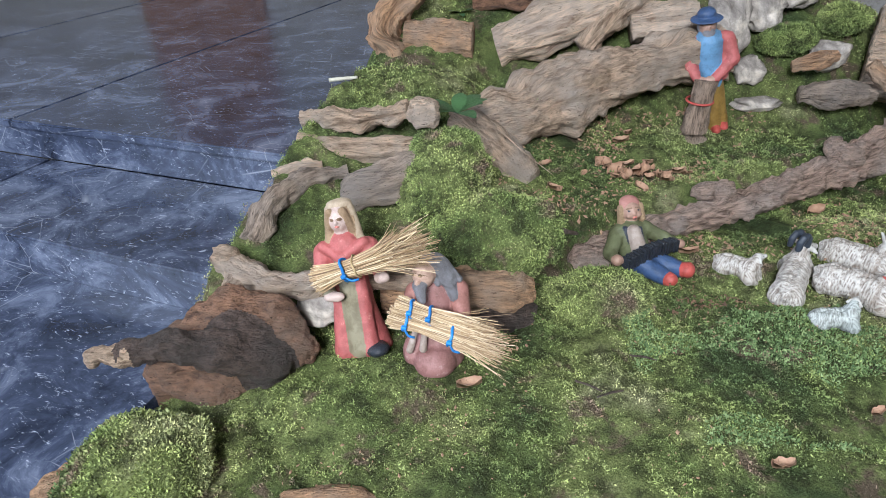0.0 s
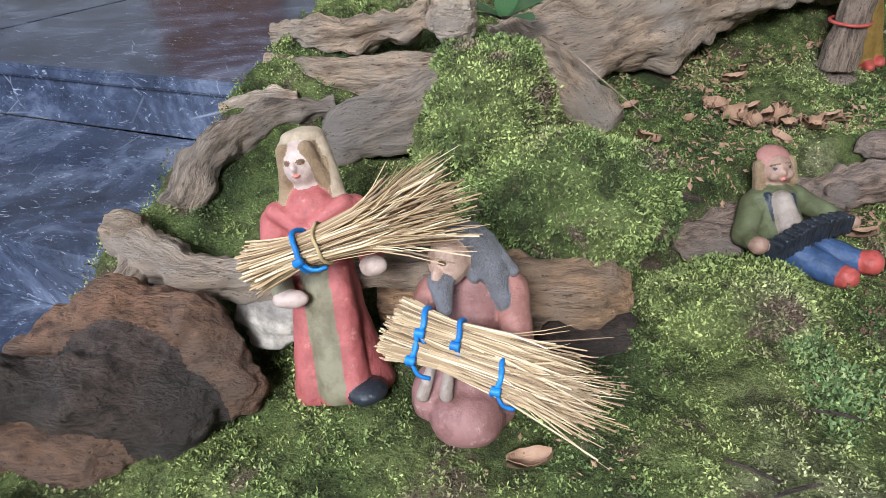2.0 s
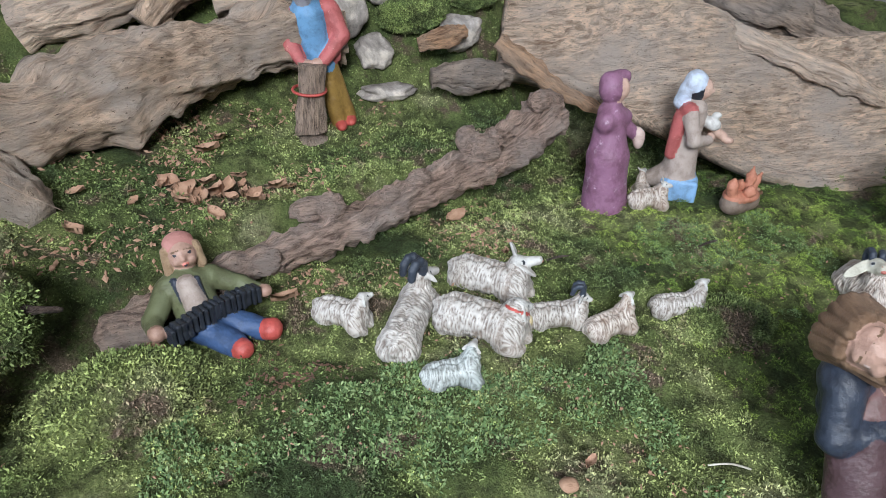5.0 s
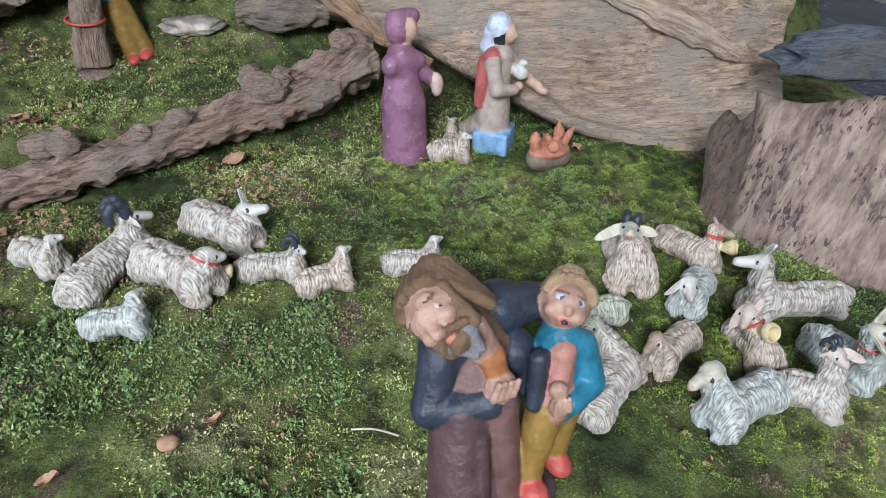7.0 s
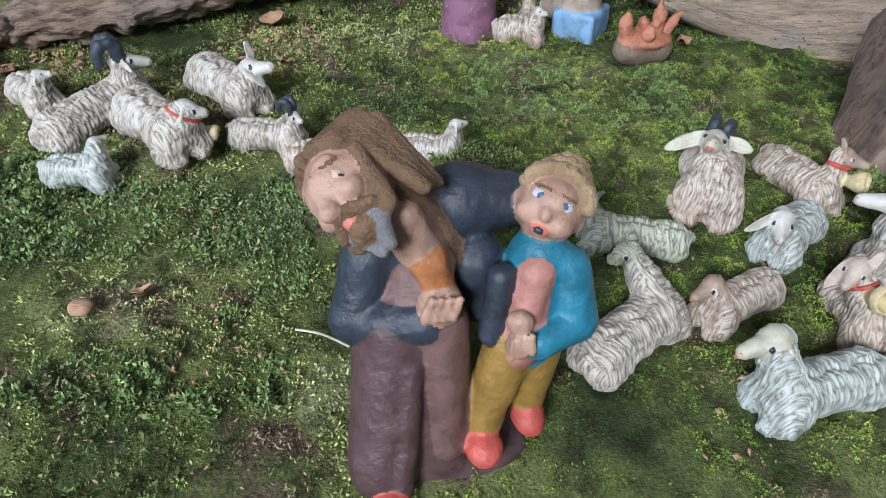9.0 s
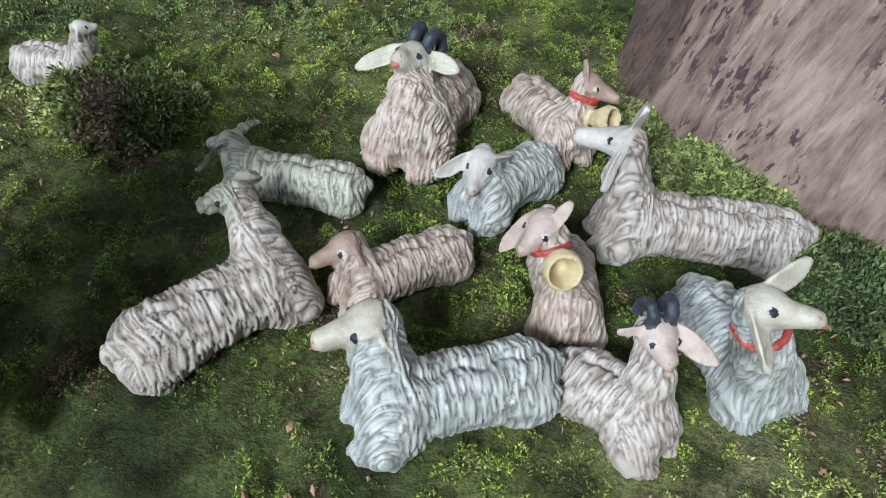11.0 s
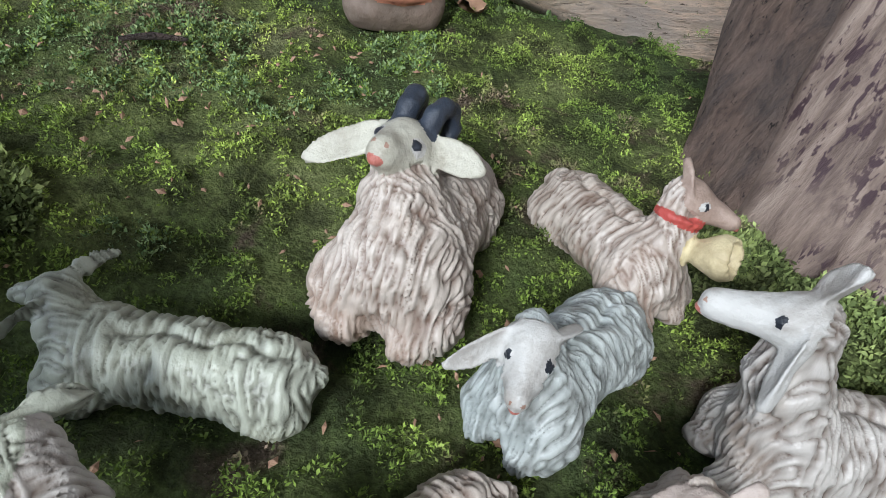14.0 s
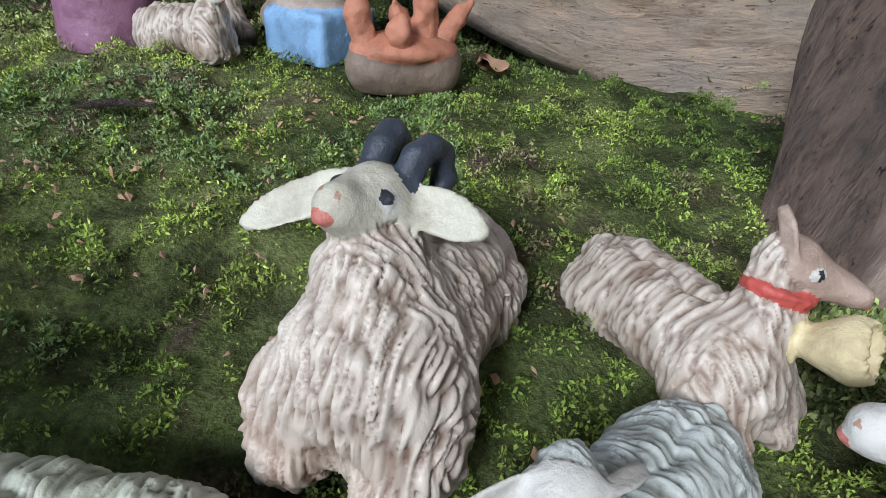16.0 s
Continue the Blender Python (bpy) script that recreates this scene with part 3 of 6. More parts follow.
def timber(name, label, points, radii, m, rough=0.01, scale=14, sides=22, seed=1, ridges=0.05, extra=(), category="log", steps=8):
    if max(radii) > 0.01:
        sides, steps = (64, 26) if max(radii) > 0.06 else (44, 20)
    V, F = tube(points, radii, sides, rough, scale, seed, True, steps, ridges)
    G = [tube.grain]
    if extra:
        ob = thing(name, label, category, Matrix.Translation(points[0]))
        shift = np.array(points[0])
        part("stem", mesh_from("stem", np.array(V) - shift, F, [M[m]], fibre=G[0]), ob)
        for ev, ef in extra:
            part("burr", mesh_from("burr", np.array(ev) - shift, ef, [M[m]]), ob)
        return ob
    ob = new(name, mesh_from(name, V, F, [M[m]], fibre=np.concatenate(G)))
    return tagged(ob, label, category)


def knot(c, r, seed):
    """A burr on a log: a lumpy ball."""
    bm = bmesh.new()
    bmesh.ops.create_icosphere(bm, subdivisions=3, radius=1)
    V = np.array([tuple(v.co) for v in bm.verts])
    F = [tuple(v.index for v in f.verts) for f in bm.faces]
    bm.free()
    s = 1 + 0.28 * fractal(V, 2.6, 3, seed)
    return list(map(tuple, np.array(c) + V * s[:, None] * np.array(r))), F


def rock(name, label, c, r, m, seed, rot=(0, 0, 0), amp=0.3, scale=1.5, category="stone", sub=4):
    bm = bmesh.new()
    bmesh.ops.create_icosphere(bm, subdivisions=sub, radius=1)
    V = np.array([tuple(v.co) for v in bm.verts])
    F = [tuple(v.index for v in f.verts) for f in bm.faces]
    bm.free()
    V = np.sign(V) * np.abs(V) ** 0.85
    V = V * (1 + amp * fractal(V, scale, 4, seed))[:, None] * np.array(r)
    ob = new(name, mesh_from(name, V, F, [M[m]]))
    ob.matrix_world = pose(*c, *rot)
    return tagged(ob, label, category)


# the long bark log between the meadow and the terrace
timber("bark_log", "long fallen log with flaking bark and grey burrs", [(0.44, 1.52, 0.035), (0.62, 1.60, 0.055), (0.88, 1.70, 0.075), (1.15, 1.83, 0.10), (1.38, 1.94, 0.135), (1.54, 2.03, 0.19)],
       [0.034, 0.036, 0.040, 0.046, 0.062, 0.06], "bark", 0.014, 34, 26, 2, 0.075,
       [knot((0.82, 1.71, 0.125), (0.05, 0.03, 0.028), 1), knot((1.27, 1.87, 0.165), (0.05, 0.04, 0.04), 2), knot((0.71, 1.60, 0.075), (0.032, 0.026, 0.024), 3),
        knot((1.50, 2.0, 0.225), (0.05, 0.04, 0.045), 4), knot((1.0, 1.74, 0.13), (0.024, 0.02, 0.018), 5), knot((0.93, 1.67, 0.07), (0.02, 0.018, 0.02), 6), knot((1.41, 1.90, 0.14), (0.045, 0.03, 0.03), 7), knot((0.86, 1.70, 0.135), (0.03, 0.026, 0.03), 8), knot((1.24, 1.90, 0.185), (0.03, 0.026, 0.03), 9), knot((1.31, 1.885, 0.185), (0.026, 0.024, 0.028), 10), knot((1.08, 1.775, 0.145), (0.03, 0.022, 0.022), 11), knot((1.47, 1.97, 0.245), (0.03, 0.026, 0.03), 12)])
rock("bark_lump", "lumpy brown lump of bark on the moss", (0.455, 1.49, 0.03), (0.05, 0.035, 0.04), "bark", 9, category="bark")
# the big driftwood trunk across the back
timber("driftwood_log", "thick weathered driftwood trunk with deep cracks", [(0.04, 1.90, 0.27), (0.22, 1.96, 0.27), (0.42, 2.07, 0.31), (0.60, 2.15, 0.345), (0.80, 2.19, 0.375), (0.97, 2.23, 0.38)],
       [0.075, 0.10, 0.112, 0.098, 0.088, 0.085], "drift", 0.026, 11, 36, 4, 0.085)
timber("driftwood_limb", "grey-brown driftwood limb forking from the trunk", [(0.09, 1.88, 0.27), (0.17, 1.82, 0.235), (0.25, 1.76, 0.195), (0.31, 1.71, 0.175)], [0.085, 0.08, 0.06, 0.025], "drift", 0.014, 14, 24, 6, 0.06)
# back row
timber("driftwood_log", "broken pale driftwood log with cracked end", [(-0.12, 2.28, 0.46), (0.02, 2.27, 0.45), (0.12, 2.26, 0.45)], [0.065, 0.066, 0.062], "orange_root", 0.012, 16, 26, 8, 0.05)
timber("gnarled_root", "twisted orange-brown root standing on end", [(-0.17, 2.22, 0.36), (-0.19, 2.24, 0.47), (-0.15, 2.26, 0.56), (-0.05, 2.30, 0.63)], [0.05, 0.06, 0.05, 0.045], "orange_root", 0.02, 14, 22, 10, 0.10, category="root")
timber("driftwood_log", "smooth brown driftwood log lying on stones", [(0.12, 2.42, 0.57), (0.26, 2.40, 0.58), (0.42, 2.41, 0.60)], [0.055, 0.06, 0.05], "red_root", 0.01, 14, 24, 12, 0.05)
timber("driftwood_plank", "flat pale driftwood slab leaning on the bank", [(0.20, 2.30, 0.42), (0.36, 2.30, 0.47), (0.56, 2.33, 0.53), (0.72, 2.36, 0.57)], [0.07, 0.09, 0.08, 0.06], "drift_pale", 0.016, 11, 28, 14, 0.05)
timber("gnarled_root", "twisted grey root leaning against the trunk", [(0.50, 2.22, 0.42), (0.58, 2.27, 0.50), (0.66, 2.32, 0.57), (0.70, 2.36, 0.64)], [0.035, 0.045, 0.055, 0.05], "drift", 0.018, 18, 22, 15, 0.12, category="root")
timber("split_log", "short split log with a dark cut end", [(0.66, 2.30, 0.48), (0.80, 2.30, 0.50), (0.88, 2.30, 0.51)], [0.055, 0.06, 0.058], "drift_pale", 0.01, 18, 24, 17, 0.06)
rock("grey_stone", "rough grey and white limestone", (1.00, 2.32, 0.47), (0.075, 0.06, 0.10), "stone", 21)
rock("grey_stone", "rough grey and white limestone", (1.24, 2.40, 0.57), (0.085, 0.06, 0.065), "stone", 23)
rock("grey_stone", "rough brown-grey stone on the bank", (1.42, 2.44, 0.60), (0.06, 0.05, 0.045), "stone", 25)
rock("grey_stone", "flat pale stone at the edge of the terrace", (1.10, 2.20, 0.225), (0.075, 0.04, 0.024), "stone", 27)
rock("grey_stone", "rough grey and white limestone", (1.08, 2.27, 0.32), (0.05, 0.04, 0.05), "stone", 29)
timber("bark_piece", "short red-brown piece of bark on moss", [(1.19, 2.20, 0.355), (1.26, 2.19, 0.37), (1.33, 2.20, 0.385)], [0.018, 0.026, 0.018], "orange_root", 0.006, 30, 14, 31, 0.08, category="bark")
timber("driftwood_ledge", "grey driftwood ledge under the moss", [(1.22, 2.16, 0.27), (1.34, 2.15, 0.27), (1.46, 2.16, 0.26)], [0.03, 0.045, 0.03], "grey_wood", 0.012, 20, 18, 33, 0.08)


def build_root_plate():
    """The broad hollow driftwood behind the two women: a curved sheet with thickness and a rolled rim."""
    nu, nv = 200, 110
    u, v = np.meshgrid(np.linspace(0, 1, nu), np.linspace(0, 1, nv), indexing="ij")
    bx = 1.42 + 1.34 * u
    by = 2.14 - 0.40 * smooth(0.0, 0.55, u) - 0.02 * u + 0.02 * np.sin(u * 14)
    bz = 0.27 - 0.28 * smooth(0.0, 0.75, u)
    run = 0.20 + 0.16 * np.sin(np.pi * np.clip(u * 1.1, 0, 1))
    rise = 0.26 + 0.12 * smooth(0.0, 0.4, u) + 0.02 * np.sin(u * 9)
    x = bx + 0.10 * v * (1 - u)
    y = by + run * v ** 0.85
    z = bz + rise * (0.55 * v + 0.45 * v ** 2.4)
    V = np.stack([x, y, z], -1).reshape(-1, 3)
    st = np.stack([V[:, 0] * 0.5 + V[:, 2] * 0.3, V[:, 1] * 1.6, V[:, 2] * 1.8], 1)
    off = 0.022 * fractal(st, 9, 6, 41) - 0.02 * np.clip(0.25 - np.abs(fractal(st * np.array([1.0, 2.2, 2.2]), 12, 3, 44)), 0, 1)
    rim = np.exp(-((v.ravel() - 0.04) / 0.05) ** 2) * 0.022 + np.exp(-((v.ravel() - 0.93) / 0.06) ** 2) * 0.02
    n = np.array([0.0, -0.75, 0.66])
    top = V + n * (off + rim)[:, None]
    bot = V - n * 0.05
    I = np.arange(nu * nv).reshape(nu, nv)
    q = np.stack([I[:-1, :-1], I[1:, :-1], I[1:, 1:], I[:-1, 1:]], -1).reshape(-1, 4)
    k = nu * nv
    ring = np.concatenate([I[:, 0], I[-1, 1:], I[-2::-1, -1], I[0, -2:0:-1]])
    sidef = np.stack([ring, np.roll(ring, -1), np.roll(ring, -1) + k, ring + k], 1)
    F = np.concatenate([q, q[:, ::-1] + k, sidef[:, ::-1]])
    ob = new("root_plate", mesh_from("root_plate", np.concatenate([top, bot]), F, [M["drift_pale"]]))
    tagged(ob, "broad hollowed driftwood root plate, pale and smooth", "driftwood")


build_root_plate()
timber("driftwood_branch", "orange-brown broken rim of driftwood", [(1.40, 2.13, 0.37), (1.48, 2.09, 0.31), (1.58, 2.02, 0.245), (1.70, 1.93, 0.19)], [0.02, 0.026, 0.022, 0.016], "orange_root", 0.008, 26, 16, 43, 0.08)
timber("driftwood_branch", "pale branch with a broken end lying on driftwood", [(2.02, 2.32, 0.46), (2.13, 2.16, 0.40), (2.30, 2.0, 0.325), (2.46, 1.92, 0.27), (2.60, 1.86, 0.21)], [0.026, 0.034, 0.032, 0.036, 0.022], "drift_pale", 0.01, 20, 18, 45, 0.08)
timber("dark_driftwood", "dark twisted driftwood root on the bank", [(2.10, 2.30, 0.50), (2.30, 2.15, 0.44), (2.48, 2.08, 0.38), (2.68, 2.02, 0.31)], [0.05, 0.075, 0.07, 0.045], "grey_wood", 0.02, 12, 22, 47, 0.10)
timber("dark_driftwood", "grey upper root of the driftwood bank", [(2.22, 2.40, 0.56), (2.42, 2.30, 0.54), (2.66, 2.22, 0.52)], [0.05, 0.055, 0.05], "grey_wood", 0.016, 14, 20, 49, 0.10)
rock("grey_stone", "small brown stone on the driftwood", (2.12, 2.30, 0.50), (0.03, 0.025, 0.03), "stone", 51)
rock("blue_stone", "blue-grey layered stone behind the slab", (2.68, 1.60, 0.30), (0.16, 0.075, 0.06), "blue_stone", 53, (0, -8, -25), 0.25, 2.0)


def build_slab():
    """A leaning weathered board with a darker strip along one side."""
    a = Vector((2.235, 1.375, -0.03))
    uw = Vector((0.30, -0.49, 0.0)).normalized()
    n = Vector((-0.763, -0.468, 0.446)).normalized()
    vw = n.cross(uw).normalized()
    vw = vw if vw.z > 0 else -vw
    m = Matrix((uw, vw, n)).transposed().to_4x4()
    m.translation = a

    def board(u0, u1, height, rise, thick, seed, notch):
        nu, nv = 60, 70
        u, v = np.meshgrid(np.linspace(0, 1, nu), np.linspace(0, 1, nv), indexing="ij")
        base = -0.05 + 0.10 * u * (u1 - u0) / 0.57 + notch * np.sin(u * 9 + seed) * 0.5
        y = base + (height + rise * u + 0.016 * np.sin(u * 11 + seed) - base) * v
        x = u0 + (u1 - u0) * u + 0.006 * np.sin(v * 7 + seed) - 0.11 * np.clip(y, 0, 1) * (1 - u) - 0.16 * np.clip(y, 0, 1)
        edge = np.minimum(np.minimum(u, 1 - u) * (u1 - u0), np.minimum(v, 1 - v) * height)
        z = thick * (1 - np.exp(-edge / 0.014))
        V = np.stack([x, y, z], -1).reshape(-1, 3)
        V[:, 2] += 0.009 * fractal(V * np.array([3.0, 0.8, 1]), 9, 5, seed) + 0.012 * np.sin(V[:, 0] * 9)
        B = V.copy()
        B[:, 2] = -0.05
        I = np.arange(nu * nv).reshape(nu, nv)
        q = np.stack([I[:-1, :-1], I[1:, :-1], I[1:, 1:], I[:-1, 1:]], -1).reshape(-1, 4)
        ring = np.concatenate([I[:, 0], I[-1, 1:], I[-2::-1, -1], I[0, -2:0:-1]])
        k = nu * nv
        sf = np.stack([ring, np.roll(ring, -1), np.roll(ring, -1) + k, ring + k], 1)
        return np.concatenate([V, B]), np.concatenate([q, q[:, ::-1] + k, sf[:, ::-1]])

    ob = thing("wood_slab", "leaning weathered wooden slab with dark pitted stains", "slab", m)
    part("board", mesh_from("board", *board(0.055, 0.62, 0.33, 0.10, 0.022, 3, 0.02), [M["slab"]]), ob)
    part("edge_strip", mesh_from("edge_strip", *board(-0.03, 0.06, 0.24, 0.06, 0.012, 5, 0.01), [M["slab_edge"]]), ob, "darker bark edge")


build_slab()

# left side: roots and stones round the straw carriers
figurine("dark_root", "large dark hollowed root curling out over the steps", "root", [
    cone((-0.035, -0.05, 0.160), (0.03, -0.045, 0.162), 0.017, 0.021, "drift", 0.8), cone((0.02, -0.045, 0.163), (0.10, -0.020, 0.160), 0.021, 0.029, "dark_root"), cone((0.10, -0.020, 0.160), (0.19, 0.005, 0.125), 0.030, 0.038, "dark_root"),
    cone((0.19, 0.005, 0.125), (0.27, 0.035, 0.080), 0.038, 0.042, "dark_root"), cone((0.27, 0.035, 0.080), (0.32, 0.090, 0.060), 0.040, 0.030, "dark_root"),
    cone((0.09, 0.060, 0.125), (0.18, 0.110, 0.165), 0.034, 0.040, "red_root"), cone((0.18, 0.110, 0.165), (0.28, 0.110, 0.150), 0.038, 0.036, "red_root"), cone((0.28, 0.110, 0.150), (0.335, 0.085, 0.07), 0.034, 0.032, "red_root"),
    egg((0.22, 0.085, 0.115), (0.085, 0.055, 0.060), "dark_root", (0, 15, 20)), cone((0.06, 0.02, 0.06), (0.16, 0.02, 0.02), 0.050, 0.060, "red_root"), cone((0.05, 0.03, 0.03), (0.03, 0.02, -0.05), 0.045, 0.040, "red_root"), cone((0.14, 0.05, 0.06), (0.26, 0.06, 0.02), 0.05, 0.05, "dark_root"), cone((-0.035, -0.052, 0.158), (-0.046, -0.056, 0.140), 0.013, 0.008, "drift", 0.5)],
    pose(-0.56, 0.955, 0.004), 0.0042, blend=0.022, rough=0.007)
timber("gnarled_root", "grey arched root above the steps", [(-0.40, 1.30, 0.19), (-0.385, 1.36, 0.235), (-0.35, 1.44, 0.26), (-0.29, 1.50, 0.275), (-0.20, 1.53, 0.28)], [0.03, 0.036, 0.036, 0.03, 0.02], "grey_wood", 0.012, 22, 20, 71, 0.09, category="root")
timber("gnarled_root", "pale root end broken at the tip", [(-0.40, 1.50, 0.285), (-0.34, 1.52, 0.29), (-0.27, 1.54, 0.29)], [0.012, 0.02, 0.018], "drift_pale", 0.008, 26, 14, 73, 0.08, category="root")
timber("knotted_root", "knotted brown root with a burr at its end", [(-0.44, 1.20, 0.195), (-0.38, 1.17, 0.185), (-0.30, 1.145, 0.175), (-0.22, 1.15, 0.165), (-0.14, 1.17, 0.16), (0.02, 1.21, 0.16)], [0.026, 0.03, 0.032, 0.028, 0.022, 0.02], "drift", 0.014, 26, 20, 75, 0.10, [knot((-0.43, 1.205, 0.21), (0.034, 0.028, 0.026), 8)], category="root")
timber("knotted_root", "brown root running down into the moss", [(-0.40, 1.18, 0.17), (-0.43, 1.12, 0.12), (-0.46, 1.07, 0.07)], [0.026, 0.03, 0.022], "drift", 0.010, 24, 16, 77, 0.08, category="root")
rock("grey_stone", "smooth grey stone behind the standing woman", (-0.20, 1.14, 0.115), (0.055, 0.035, 0.032), "stone", 79)
timber("driftwood_branch", "brown driftwood branch along the bank edge", [(-0.37, 1.72, 0.36), (-0.25, 1.70, 0.365), (-0.13, 1.68, 0.38), (-0.04, 1.67, 0.40)], [0.022, 0.030, 0.032, 0.026], "drift", 0.014, 22, 20, 81, 0.12)
timber("driftwood_plank", "grey driftwood plank under the moss", [(-0.36, 1.66, 0.31), (-0.2, 1.62, 0.31), (-0.02, 1.60, 0.31), (0.1, 1.66, 0.29)], [0.026, 0.036, 0.034, 0.026], "drift", 0.012, 14, 22, 83, 0.08)
rock("wood_knob", "rounded pale root knob above the moss cushion", (0.005, 1.63, 0.405), (0.042, 0.036, 0.042), "drift_pale", 85, (0, 0, 0), 0.22, 2.2, "root")
timber("grey_log", "grey log with a rust-coloured broken end", [(-0.20, 1.47, 0.235), (-0.12, 1.47, 0.26), (-0.02, 1.50, 0.28), (0.06, 1.54, 0.28)], [0.04, 0.05, 0.055, 0.05], "grey_wood", 0.012, 18, 24, 87, 0.05)
timber("orange_log", "orange-brown rotten log under the moss cushion", [(-0.08, 1.24, 0.09), (0.06, 1.25, 0.085), (0.20, 1.27, 0.07), (0.28, 1.30, 0.05)], [0.045, 0.06, 0.06, 0.035], "orange_root", 0.016, 18, 24, 89, 0.10)
rock("root_mass", "dark brown root foot beside the kneeling man", (0.22, 1.23, 0.02), (0.075, 0.04, 0.035), "dark_root", 91, (0, 0, 15), 0.25, 1.8, "root")
timber("twig", "dark twig sticking out of the moss cushion", [(0.24, 1.40, 0.225), (0.32, 1.36, 0.205), (0.40, 1.38, 0.17)], [0.008, 0.009, 0.004], "dark_root", 0.003, 50, 8, 93, 0.1, category="twig")

rock("root_mass", "orange-brown root end at the corner of the moss", (-0.555, 0.70, 0.02), (0.075, 0.05, 0.045), "orange_root", 92, (0, 0, 20), 0.22, 1.8, "root")
rock("root_mass", "pale brown root end at the front of the moss", (-0.11, 0.70, -0.02), (0.085, 0.04, 0.045), "orange_root", 94, (0, 0, 5), 0.22, 1.8, "root")

MOUNDS = []


def moss_mound(c, r, rot, seed, label):
    """A cushion of moss, with a dense fur of tiny leaves added later."""
    ob = rock("moss_cushion", label, c, r, "moss_bed", seed, rot, 0.16, 1.8, "moss", 5)
    MOUNDS.append(ob)
    return ob


moss_mound((0.06, 1.50, 0.265), (0.11, 0.13, 0.10), (28, 0, -10), 101, "bright green moss cushion over a log")
moss_mound((0.20, 1.38, 0.175), (0.15, 0.10, 0.085), (22, 8, -15), 103, "olive green moss cushion over rotten wood")
moss_mound((-0.46, 0.74, 0.035), (0.13, 0.11, 0.075), (0, 0, 20), 105, "green moss clump at the edge of the steps")
moss_mound((1.97, 2.36, 0.50), (0.10, 0.06, 0.05), (25, 0, 0), 107, "moss patch hanging over the driftwood")
moss_mound((0.62, 2.42, 0.61), (0.14, 0.06, 0.05), (15, 0, 0), 109, "moss clump on top of the bank")
moss_mound((0.40, 2.44, 0.64), (0.07, 0.05, 0.05), (15, 0, 0), 111, "moss clump on top of the bank")
moss_mound((1.60, 1.28, -0.02), (0.10, 0.06, 0.05), (0, 0, -15), 113, "green moss hummock behind the musicians")
moss_mound((0.46, 1.33, 0.0), (0.13, 0.10, 0.07), (0, 0, 0), 115, "dark green moss hummock below the bank")

moss_mound((0.34, 1.975, 0.305), (0.075, 0.025, 0.03), (20, 0, 12), 117, "small green moss tuft clinging to the driftwood")
moss_mound((1.20, 2.30, 0.42), (0.09, 0.05, 0.045), (20, 0, 0), 119, "green moss cushion between stones")
moss_mound((1.40, 2.36, 0.47), (0.08, 0.05, 0.05), (20, 0, 0), 121, "green moss cushion above the driftwood")
moss_mound((2.225, 1.285, -0.03), (0.060, 0.045, 0.034), (0, 0, -55), 127, "green moss hummock against the wooden slab")
moss_mound((2.310, 1.175, -0.03), (0.090, 0.050, 0.038), (0, 0, -55), 129, "green moss hummock against the wooden slab")
moss_mound((2.40, 1.03, -0.035), (0.080, 0.050, 0.036), (0, 0, -55), 131, "green moss hummock against the wooden slab")
rock("grey_stone", "rough grey limestone half sunk in moss", (1.12, 2.36, 0.50), (0.07, 0.05, 0.06), "stone", 123)
rock("grey_stone", "rough brown-grey stone beside the driftwood", (1.34, 2.28, 0.36), (0.06, 0.045, 0.05), "stone", 125)


# ---- clay sheep ----


def sheep_ear(root, tip, width, face, facing):
    """A leaf-shaped clay ear: two thin halves that meet in a fold, open towards facing."""
    axis = tip - root
    length = np.linalg.norm(axis)
    axis = axis / length
    flat = np.cross(axis, facing)
    flat /= max(np.linalg.norm(flat), 1e-6)
    out = np.cross(flat, axis)
    prims = []
    for s in (1, -1):
        a = flat * math.cos(0.5) + s * out * math.sin(0.5)
        b = np.cross(axis, a)
        R = Matrix((tuple(axis), tuple(a), tuple(b))).transposed().to_euler()
        mid = root + axis * length * 0.46 + s * flat * width * 0.30 + out * width * 0.12
        prims.append(egg(mid, (length * 0.48, width * 0.52, width * 0.15), face, [math.degrees(v) for v in R], 0.3))
    prims.append(cone(root, tip - axis * width * 0.12, width * 0.16, width * 0.12, face, 0.5))
    return prims


